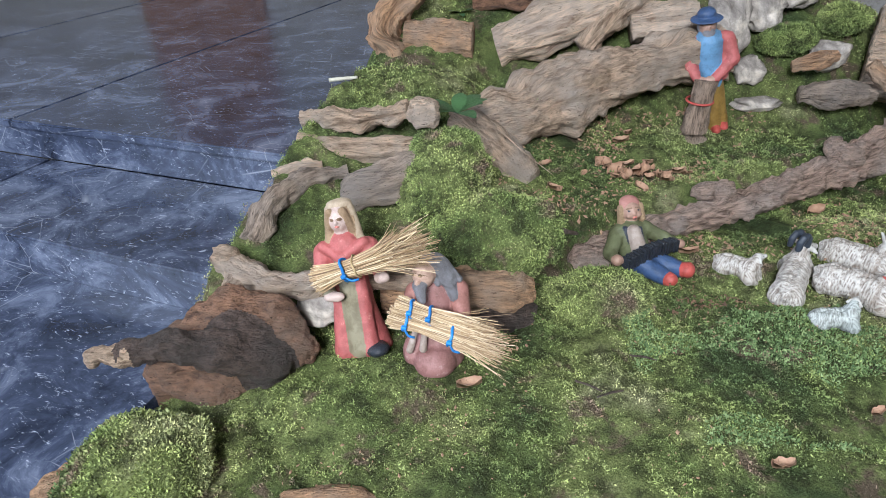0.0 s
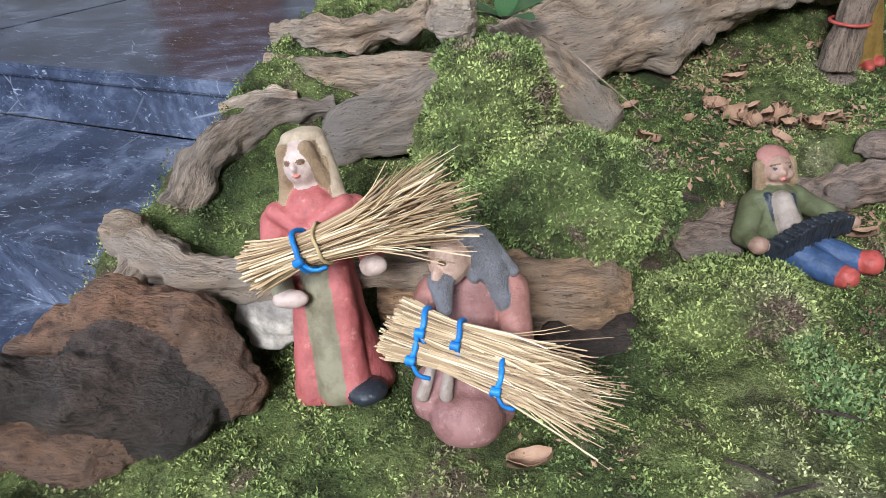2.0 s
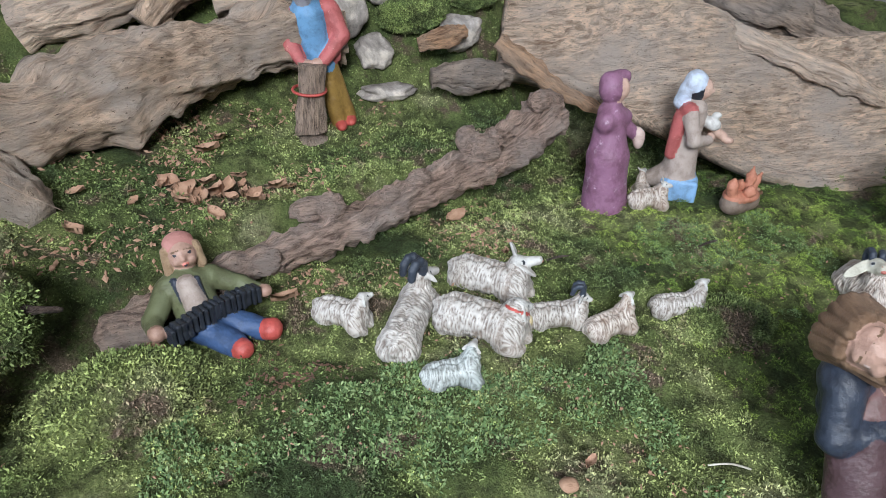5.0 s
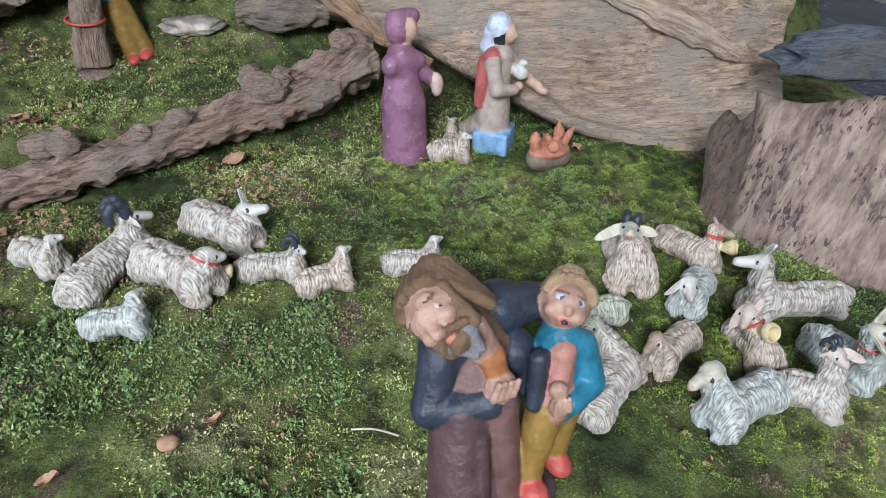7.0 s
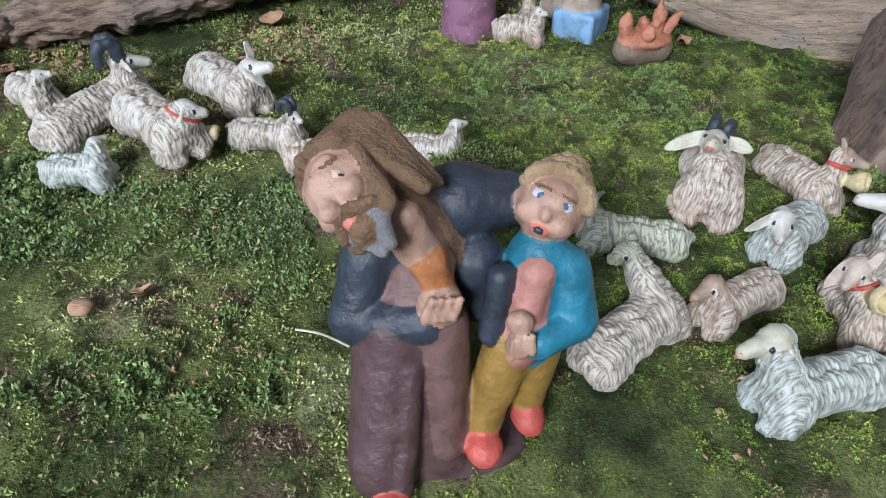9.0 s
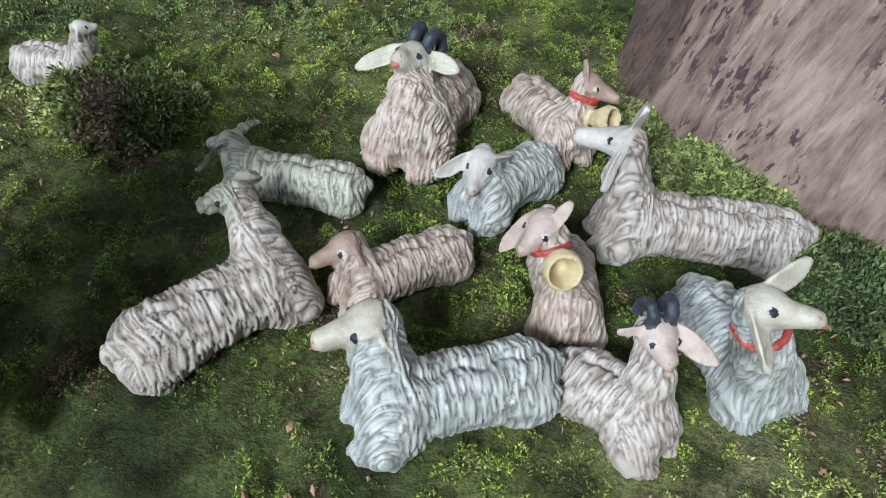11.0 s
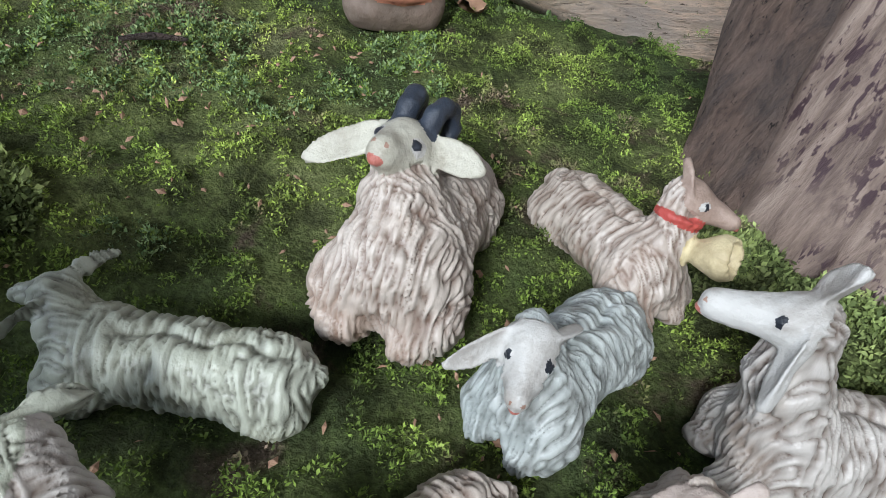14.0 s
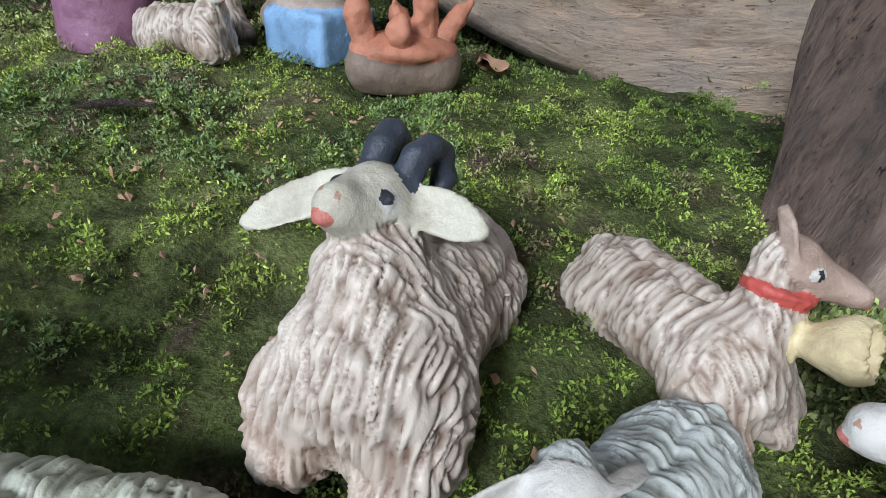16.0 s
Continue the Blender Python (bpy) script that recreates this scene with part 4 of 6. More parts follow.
def sheep(x, y, yaw, L, r, head=None, nose=None, wl="wool", face="cream", ears="out", horns=0.0, collar=False, bell=None, name="sheep_figurine", label="", eyes=True, cell=None, hs=0.8, poll=None, tip=None, ear_tips=(), rh=None, neck=0.72):
    """A lying clay sheep, heading along its local x. The head goes from poll to tip, given as places in the room, or as
    head (its back) and nose (its way) in units of r."""
    m = at(x, y, yaw)
    back = np.array(m.inverted())
    local = lambda p: back[:3, :3] @ np.array(p, float) + back[:3, 3]
    front = L / 2 - r * 0.7
    if poll is None:
        d = np.array(nose, float) / np.linalg.norm(nose)
        hd = np.array([front + head[0] * r, head[1] * r, head[2] * r])
        rh = rh or r * hs * 0.42
        end = hd + d * rh * 2.3
    else:
        hd, end = local(poll), local(tip)
        d = (end - hd) / np.linalg.norm(end - hd)
        rh = rh or r * 0.42
    side = np.cross((0, 0, 1), d)
    side = side / np.linalg.norm(side) if np.linalg.norm(side) > 0.1 else np.array([0, 1.0, 0])
    up = np.cross(d, side)
    # body: long barrel, haunches, chest with two folded forelegs, tail
    P = [cone((-L / 2 + r * 0.95, 0, r * 0.80), (front, 0, r * 0.86), r * 0.90, r * 0.88, wl)]
    for s in (1, -1):
        P.append(egg((-L / 2 + r * 0.80, s * r * 0.45, r * 0.48), (r * 0.76, r * 0.56, r * 0.62), wl))
        P.append(egg((front + r * 0.22, s * r * 0.58, r * 0.42), (r * 0.70, r * 0.54, r * 0.60), wl, (0, 0, s * 14)))
        P.append(egg((front + r * 0.62, s * r * 0.46, r * 0.16), (r * 0.48, r * 0.34, r * 0.30), wl, k=0.7))
    P.append(egg((-L / 2 + r * 0.18, 0, r * 1.0), (r * 0.34, r * 0.26, r * 0.36), wl))
    nb = np.array([front - r * 0.05, 0, r * 0.95])
    mid = nb * 0.45 + hd * 0.55 + np.array([r * 0.10, 0, 0])
    P.append(cone(nb, mid, r * 0.86, (r * neck + rh) * 0.52, wl))
    P.append(cone(mid, hd - d * rh * 0.35 - up * rh * 0.2, (r * neck + rh) * 0.52, rh * 0.98, wl, 0.8))
    # head: skull, long muzzle, jaw
    P.append(egg(hd + d * rh * 0.1, (rh * 1.02,) * 3, face, k=0.6))
    P.append(cone(hd + d * rh * 0.2, end - d * rh * 0.5, rh * 0.86, rh * 0.52, face, 0.6))
    P.append(cone(hd + d * rh * 0.3 - up * rh * 0.35, end - d * rh * 0.75 - up * rh * 0.16, rh * 0.5, rh * 0.36, face, 0.5))
    tips = [local(p) for p in ear_tips]
    for i, s in enumerate((1, -1)):
        root = hd + side * s * rh * 0.70 + up * rh * 0.38 - d * rh * 0.15
        if tips:
            tip_i = min(tips, key=lambda q: -s * float(np.dot(q - hd, side)))
        elif ears == "out":
            tip_i = root + side * s * rh * 2.3 - up * rh * 0.5 - d * rh * 0.3
        elif ears == "lop":
            tip_i = root + side * s * rh * 1.1 - up * rh * 1.2 - d * rh * 0.2
        else:
            tip_i = root + side * s * rh * 0.9 + up * rh * 1.3 - d * rh * 0.4
        P += sheep_ear(root, tip_i, min(rh * 0.82, 0.36 * np.linalg.norm(tip_i - root)), face, d + 0.4 * up)
        if eyes:
            e = hd + d * rh * 0.75 + side * s * rh * 0.66 + up * rh * 0.34
            P.append(egg(e, (rh * 0.25, rh * 0.25, rh * 0.17), "white", k=0.15))
            P.append(egg(e + side * s * rh * 0.09 + d * rh * 0.10 + up * rh * 0.03, (rh * 0.15,) * 3, "black", k=0.1))
            P.append(egg(end - d * rh * 0.20 + side * s * rh * 0.20 + up * rh * 0.24, (rh * 0.09,) * 3, "skin_tan", k=0.1))
        if horns:
            h0 = hd + side * s * rh * 0.50 + up * rh * 0.75 - d * rh * 0.2
            q = rh * horns
            arc = [h0 + up * q * 1.25 * math.sin(a) - d * q * 0.85 * (1 - math.cos(a)) + side * s * q * 0.16 * (1 - math.cos(a)) for a in (0, 0.7, 1.4, 2.1, 2.8, 3.6)]
            for k in range(5):
                P.append(cone(arc[k], arc[k + 1], q * (0.52 - 0.02 * k), q * (0.52 - 0.02 * (k + 1)), "horn", 0.12))
    P.append(egg(end - d * rh * 0.10 - up * rh * 0.26, (rh * 0.24, rh * 0.24, rh * 0.15), "lip", k=0.15))
    hollows = []
    if collar:
        ax = hd - mid
        c0 = mid + ax * 0.45
        ax = ax / np.linalg.norm(ax)
        a1 = np.cross(ax, (0, 1, 0.01))
        a1 /= np.linalg.norm(a1)
        a2 = np.cross(ax, a1)
        q = (r * neck + rh) * 0.27 + rh * 0.56
        ring = [c0 + (a1 * math.cos(a) + a2 * math.sin(a)) * q for a in np.linspace(0, 2 * math.pi, 15)]
        for i in range(14):
            P.append(cone(ring[i], ring[i + 1], rh * 0.17, rh * 0.17, "red_shoe", 0.15))
    if bell is not None:
        b0, b1, rb = local(bell[0]), local(bell[1]), bell[2]
        way = (b1 - b0) / np.linalg.norm(b1 - b0)
        P.append(cone(b0, b1, rb * 0.5, rb, "bell", 0.15))
        hollows = [cone(b0 + way * rb * 0.75, b1 + way * rb * 0.95, rb * 0.42, rb * 0.92, "bell")]
    c = cell or max(0.0018, r * 0.05)
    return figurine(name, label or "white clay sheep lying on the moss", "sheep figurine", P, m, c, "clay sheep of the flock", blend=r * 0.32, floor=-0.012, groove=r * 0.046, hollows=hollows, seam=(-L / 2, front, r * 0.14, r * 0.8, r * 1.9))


# flock round the musicians' meadow, near group
sheep(1.962, 1.262, -112, 0.168, 0.049, wl="wool_warm", poll=(1.942, 1.254, 0.080), tip=(1.921, 1.222, 0.096), ear_tips=((1.878, 1.267, 0.060), (1.990, 1.233, 0.080)), rh=0.0185, neck=0.60, horns=0.82, label="cream clay ram with dark blue horns and raised open mouth", cell=0.00145)
sheep(2.108, 1.276, -68, 0.142, 0.034, wl="wool_warm", face="face_brown", poll=(2.143, 1.245, 0.066), tip=(2.177, 1.226, 0.058), ear_tips=((2.136, 1.255, 0.090), (2.150, 1.268, 0.066)), rh=0.0135, neck=0.5, collar=True, bell=((2.147, 1.223, 0.036), (2.161, 1.208, 0.044), 0.0165), label="brown-faced clay sheep with red collar and yellow bell", cell=0.00145)
sheep(2.056, 1.156, -138, 0.135, 0.0345, wl="wool_cool", face="white", poll=(2.014, 1.134, 0.034), tip=(2.001, 1.098, 0.018), ear_tips=((1.966, 1.131, 0.014), (2.046, 1.150, 0.030)), rh=0.0145, neck=0.62, label="bluish white clay sheep with large drooping ears", cell=0.00145)
sheep(2.262, 1.094, 172, 0.222, 0.040, wl="wool", face="white", poll=(2.151, 1.114, 0.078), tip=(2.104, 1.138, 0.068), ear_tips=((2.157, 1.107, 0.120), (2.132, 1.088, 0.038)), rh=0.0155, neck=0.66, label="long white clay sheep with raised head and pointed ears", cell=0.00145)
sheep(2.094, 1.016, -97, 0.13, 0.034, wl="wool_warm", face="face_pink", poll=(2.061, 1.024, 0.046), tip=(2.036, 1.000, 0.030), ear_tips=((2.022, 1.012, 0.022), (2.079, 1.022, 0.074)), rh=0.0145, neck=0.62, collar=True, bell=((2.068, 0.990, 0.030), (2.069, 0.974, 0.039), 0.0185), label="clay sheep with pink face, red collar and pale bell", cell=0.00145)
sheep(2.236, 0.953, -75, 0.142, 0.040, wl="wool_cool", face="cream", poll=(2.193, 0.896, 0.086), tip=(2.221, 0.869, 0.104), ear_tips=((2.229, 0.920, 0.112), (2.190, 0.853, 0.066)), rh=0.0148, neck=0.60, collar=True, label="pale green-white clay goat with red collar", cell=0.00145)
sheep(2.110, 0.890, -50, 0.104, 0.033, wl="wool", face="face_pink", poll=(2.124, 0.894, 0.056), tip=(2.129, 0.864, 0.052), ear_tips=((2.094, 0.893, 0.058), (2.162, 0.866, 0.056)), rh=0.0140, neck=0.60, horns=0.72, label="shaggy white clay ram with dark horns", cell=0.00145)
sheep(1.984, 0.890, -164, 0.168, 0.038, wl="wool_cool", face="cream", poll=(1.911, 0.912, 0.040), tip=(1.865, 0.900, 0.028), ear_tips=((1.926, 0.934, 0.030), (1.924, 0.892, 0.036)), rh=0.0175, neck=0.70, label="pale blue-white clay ewe with raised head", cell=0.00145)
sheep(1.940, 1.036, -150, 0.140, 0.031, wl="wool_warm", face="face_brown", poll=(1.884, 1.022, 0.014), tip=(1.850, 1.003, 0.008), ear_tips=((1.893, 1.043, 0.008), (1.898, 1.003, 0.010)), rh=0.0135, neck=0.66, label="brown-faced clay lamb with pink wool", cell=0.00145)
sheep(1.768, 0.968, 38, 0.172, 0.038, wl="wool", face="wool_green", poll=(1.775, 1.058, 0.036), tip=(1.748, 1.046, 0.034), ear_tips=((1.795, 1.092, 0.034), (1.777, 1.036, 0.024)), rh=0.0150, neck=0.66, label="large grey-white clay sheep turning its head back", cell=0.00145)
sheep(1.822, 1.146, 172, 0.150, 0.031, wl="wool_green", face="wool_green", poll=(1.750, 1.170, 0.018), tip=(1.722, 1.178, 0.012), ear_tips=((1.776, 1.200, 0.026), (1.716, 1.148, -0.004)), rh=0.0125, neck=0.62, label="greenish white clay goat kid seen from behind", eyes=False, cell=0.00145)
# far group
sheep(0.832, 1.452, -40, 0.112, 0.030, (0.45, 0.2, 2.3), (0.6, 0.75, 0.1), "wool", "white", "lop", label="small white clay lamb looking back")
sheep(0.955, 1.395, 60, 0.205, 0.040, wl="wool", face="white", poll=(0.997, 1.463, 0.086), tip=(1.040, 1.481, 0.078), ear_tips=((0.956, 1.470, 0.104), (1.022, 1.436, 0.080)), rh=0.0155, neck=0.58, horns=1.25, label="white clay ram with dark curled horns seen from behind")
sheep(1.152, 1.488, -42, 0.170, 0.042, wl="wool", face="white", poll=(1.208, 1.468, 0.076), tip=(1.254, 1.447, 0.090), ear_tips=((1.200, 1.494, 0.110), (1.236, 1.436, 0.058)), rh=0.0155, neck=0.66, label="white clay goat with wide ears looking sideways")
sheep(1.078, 1.345, -42, 0.175, 0.043, (0.25, 0.5, 1.7), (0.6, 0.75, -0.35), "wool", "white", "lop", collar=True, bell=((1.158, 1.330, 0.038), (1.172, 1.330, 0.034), 0.014), label="plump white clay sheep with red collar and bell")
sheep(1.245, 1.355, -10, 0.125, 0.029, (0.35, 0.0, 2.3), (0.75, -0.3, -0.25), "wool", "white", "out", horns=1.2, label="small white clay ram with dark curled horns")
sheep(1.338, 1.30, 10, 0.105, 0.028, (0.3, 0.2, 2.6), (0.9, 0.2, 0.05), "wool_warm", "white", "lop", label="small pinkish clay lamb with raised head")
sheep(1.512, 1.325, -12, 0.110, 0.027, (0.35, 0.1, 2.7), (0.9, 0.4, 0.1), "wool", "white", "lop", label="small white clay lamb with raised head")
sheep(0.988, 1.24, -4, 0.10, 0.027, (0.35, 0.3, 2.5), (0.5, 0.75, 0.1), "wool_cool", "white", "lop", label="small white clay lamb lying apart")
sheep(1.70, 1.735, -10, 0.10, 0.030, (0.35, 0.0, 2.1), (0.8, -0.5, 0.1), "wool_warm", "white", "up", label="small white clay lamb at the purple figure's feet")
sheep(1.722, 1.79, 60, 0.08, 0.024, (0.2, 0.2, 2.8), (0.7, -0.4, 0.2), "wool_warm", "white", "up", label="small upright clay lamb beside the kneeling woman")

# ---- clay figures ----

# standing woman in red with a straw bundle
figurine("woman_figurine", "painted clay woman in red cloak standing with straw", "figurine", [
    cone((0, 0, 0.0), (0, 0.0, 0.13), 0.066, 0.036, "red"), cone((0, 0, 0.13), (0, 0, 0.25), 0.038, 0.036, "red"),
    cone((-0.040, 0, 0.240), (0.040, 0, 0.240), 0.024, 0.024, "red"), cone((0, 0.0, 0.262), (0, 0.0, 0.240), 0.024, 0.036, "red"),
    cone((-0.026, 0.0, 0.335), (-0.036, 0.002, 0.262), 0.009, 0.012, "scarf", 0.3), cone((0.026, 0.0, 0.335), (0.034, 0.002, 0.262), 0.009, 0.012, "scarf", 0.3), egg((0, 0.004, 0.344), (0.030, 0.024, 0.013), "scarf", k=0.3),
    cone((0.010, -0.040, 0.02), (0.0, -0.018, 0.22), 0.032, 0.026, "khaki", 0.5),
    cone((0.03, -0.046, 0.015), (0.028, -0.028, 0.17), 0.022, 0.016, "red", 0.5), cone((-0.032, -0.04, 0.012), (-0.022, -0.026, 0.17), 0.026, 0.016, "red", 0.5),
    cone((0, -0.004, 0.265), (0, -0.008, 0.29), 0.016, 0.015, "skin_pale", 0.6),
    egg((0, -0.012, 0.312), (0.023, 0.024, 0.030), "skin_pale", k=0.6), egg((0, -0.037, 0.308), (0.004, 0.005, 0.007), "skin_pale", k=0.4),
    egg((0, 0.004, 0.318), (0.032, 0.028, 0.036), "hair_fair", k=0.6), cone((-0.024, -0.004, 0.31), (-0.034, -0.01, 0.25), 0.013, 0.011, "hair_fair", 0.5),
    cone((0.024, -0.002, 0.31), (0.03, 0.0, 0.255), 0.012, 0.010, "hair_fair", 0.5), egg((0, 0.010, 0.334), (0.026, 0.022, 0.02), "skin_pale", k=0.4),
    egg((-0.009, -0.033, 0.314), (0.005, 0.004, 0.0028), "hair_brown", k=0.2), egg((0.009, -0.033, 0.314), (0.005, 0.004, 0.0028), "hair_brown", k=0.2), cone((-0.016, -0.026, 0.330), (-0.027, -0.012, 0.285), 0.0085, 0.008, "hair_fair", 0.25), cone((0.016, -0.026, 0.330), (0.026, -0.010, 0.285), 0.0085, 0.008, "hair_fair", 0.25), egg((0, -0.035, 0.297), (0.006, 0.003, 0.002), "lip", k=0.2),
    cone((-0.058, 0, 0.24), (-0.062, -0.03, 0.185), 0.022, 0.019, "red", 0.6), cone((-0.062, -0.03, 0.185), (-0.03, -0.066, 0.155), 0.017, 0.014, "khaki", 0.5), egg((-0.02, -0.074, 0.15), (0.024, 0.012, 0.012), "skin_pale", k=0.4),
    cone((0.055, 0, 0.24), (0.075, -0.02, 0.195), 0.022, 0.019, "red", 0.6), cone((0.075, -0.02, 0.195), (0.085, -0.05, 0.18), 0.018, 0.013, "red", 0.5), egg((0.092, -0.062, 0.18), (0.017, 0.011, 0.013), "skin_pale", k=0.4),
    cone((-0.05, -0.016, 0.255), (0.0, -0.036, 0.228), 0.012, 0.013, "red", 0.5), cone((0.05, -0.016, 0.255), (0.0, -0.036, 0.228), 0.012, 0.013, "red", 0.5),
    egg((0.048, -0.048, 0.012), (0.026, 0.032, 0.016), "black", (0, 0, 20), 0.4)],
    at(-0.10, 1.095, -4, 18, -10, -0.005), 0.0021, size=0.97, blend=0.010, floor=0.0)

# kneeling man with grey hair
figurine("man_figurine", "painted clay kneeling man with grey hair and mauve robe", "figurine", [
    cone((0.005, -0.015, 0.0), (0.0, 0.005, 0.10), 0.072, 0.056, "mauve"), cone((0, 0.005, 0.10), (0.01, 0.015, 0.20), 0.056, 0.048, "mauve"),
    egg((0.005, -0.07, 0.02), (0.055, 0.05, 0.045), "mauve"), egg((-0.05, -0.03, 0.03), (0.035, 0.045, 0.05), "mauve"),
    cone((0.045, 0.03, 0.17), (0.05, 0.03, 0.10), 0.036, 0.036, "rose", 0.6), cone((-0.045, 0, 0.195), (0.06, 0.01, 0.195), 0.026, 0.03, "rose", 0.6),
    *[cone((-0.012 + 0.011 * i, -0.034 + 0.010 * abs(i - 1), 0.296 - 0.004 * i), (0.014 + 0.013 * i, -0.030 + 0.008 * i, 0.232), 0.008, 0.009, "hair_grey", 0.2) for i in range(5)], egg((-0.020, -0.042, 0.262), (0.028, 0.03, 0.036), "skin", (15, 0, -25), 0.6), egg((-0.032, -0.072, 0.256), (0.007, 0.010, 0.010), "skin", k=0.4),
    egg((0.0, -0.008, 0.272), (0.038, 0.034, 0.036), "hair_grey", k=0.6), cone((0.022, -0.006, 0.27), (0.045, -0.01, 0.205), 0.022, 0.018, "hair_grey", 0.5), cone((0.032, -0.002, 0.24), (0.055, -0.02, 0.19), 0.016, 0.012, "hair_grey", 0.4),
    cone((-0.028, -0.064, 0.240), (-0.022, -0.078, 0.208), 0.019, 0.011, "hair_grey", 0.4), egg((-0.044, -0.060, 0.270), (0.005, 0.004, 0.003), "hair_brown", k=0.2), egg((-0.024, -0.070, 0.272), (0.005, 0.004, 0.003), "hair_brown", k=0.2),
    cone((-0.055, 0, 0.19), (-0.07, -0.045, 0.145), 0.024, 0.018, "rose", 0.6), egg((-0.075, -0.062, 0.13), (0.016, 0.014, 0.012), "skin", k=0.4), cone((0.065, 0, 0.185), (0.08, -0.05, 0.13), 0.026, 0.022, "rose", 0.6), egg((0.07, -0.085, 0.075), (0.018, 0.013, 0.012), "skin_pale", k=0.4),
    cone((-0.04, -0.066, 0.125), (-0.058, -0.078, 0.06), 0.007, 0.010, "grey_robe", 0.3), cone((-0.018, -0.072, 0.12), (-0.022, -0.086, 0.07), 0.006, 0.010, "grey_robe", 0.3)],
    at(0.062, 1.085, -2, 8, 0, -0.005), 0.0021, size=0.82, blend=0.012, floor=0.0)

# seated accordion player, leaning back against the bark


def accordion_player():
    A, at_ = face_frame((-0.018, 0.052, 0.142), (0.16, -0.88, 0.42), (-0.16, 0.40, 0.88))
    P = [cone((0.0, 0.006, 0.035), (-0.018, 0.036, 0.085), 0.042, 0.042, "green"), cone((-0.046, 0.028, 0.092), (0.022, 0.050, 0.092), 0.025, 0.025, "green"), cone((0.006, -0.020, 0.05), (-0.014, 0.006, 0.108), 0.024, 0.018, "grey_robe", 0.5),
         *[cone((-0.018 + 0.040 * k, -0.022, 0.050), (-0.036 + 0.040 * k, 0.012, 0.116), 0.0045, 0.0045, "navy", 0.2) for k in (0, 1)],
         cone((-0.002, -0.020, 0.030), (0.058, -0.080, 0.020), 0.031, 0.023, "blue"), cone((0.030, -0.006, 0.030), (0.108, -0.044, 0.020), 0.030, 0.022, "blue"),
         cone((0.060, -0.082, 0.018), (0.070, -0.096, 0.022), 0.019, 0.019, "red_shoe", 0.3), cone((0.110, -0.045, 0.020), (0.122, -0.056, 0.026), 0.020, 0.021, "red_shoe", 0.3),
         cone((-0.018, 0.042, 0.100), (-0.018, 0.048, 0.122), 0.015, 0.015, "skin_tan", 0.6),
         egg(A(0, 0, 0), (0.026, 0.027, 0.031), "skin_tan", at_, 0.6), egg(A(0, 0.028, -0.003), (0.005, 0.007, 0.006), "skin_tan", at_, 0.4), *[egg(A(0.012 * k, 0.020, -0.008), (0.010, 0.008, 0.009), "skin_tan", at_, 0.5) for k in (1, -1)],
         *[egg(A(0.011 * k, 0.0245, 0.006), (0.0048, 0.003, 0.0022), "black", at_, 0.12) for k in (1, -1)], *[cone(A(0.005 * k, 0.026, 0.0125), A(0.017 * k, 0.021, 0.0115), 0.0016, 0.0012, "hair_brown", 0.12) for k in (1, -1)],
         egg(A(0, 0.026, -0.016), (0.0062, 0.004, 0.0042), "lip", at_, 0.15), egg(A(0, 0.0285, -0.016), (0.004, 0.003, 0.0025), "black", at_, 0.1),
         egg(A(0, -0.010, 0.008), (0.031, 0.025, 0.030), "hair_fair", at_, 0.4), *[cone(A(0.027 * k, 0.004 - 0.006 * n, 0.016), A(0.030 * k, 0.002 - 0.008 * n, -0.020), 0.0085, 0.009, "hair_fair", 0.25) for k in (1, -1) for n in (0, 1)],
         egg(A(0, 0.0, 0.026), (0.028, 0.025, 0.012), "rose", at_, 0.25),
         cone((-0.052, 0.026, 0.090), (-0.078, -0.030, 0.062), 0.022, 0.019, "green", 0.6), cone((-0.078, -0.030, 0.062), (-0.070, -0.062, 0.064), 0.018, 0.015, "green", 0.5), egg((-0.066, -0.074, 0.066), (0.015, 0.013, 0.016), "skin_tan", k=0.4),
         cone((0.026, 0.050, 0.090), (0.076, 0.046, 0.068), 0.022, 0.018, "green", 0.6), cone((0.076, 0.046, 0.068), (0.106, 0.034, 0.058), 0.016, 0.014, "green", 0.5), egg((0.118, 0.026, 0.058), (0.015, 0.013, 0.013), "skin_tan", k=0.4)]
    for i in range(17):
        q = i / 16
        P.append(block((-0.044 + 0.146 * q, -0.082 + 0.098 * q, 0.062 + 0.010 * math.sin(3.1 * q)), (0.0042, 0.016, 0.025 if i % 2 else 0.0215), "black", (0, 0, 34), 0.08))
    return P


figurine("musician_figurine", "painted clay boy seated with black accordion and red boots", "figurine", accordion_player(), pose(0.58, 1.49, 0.004), 0.0024, blend=0.008)

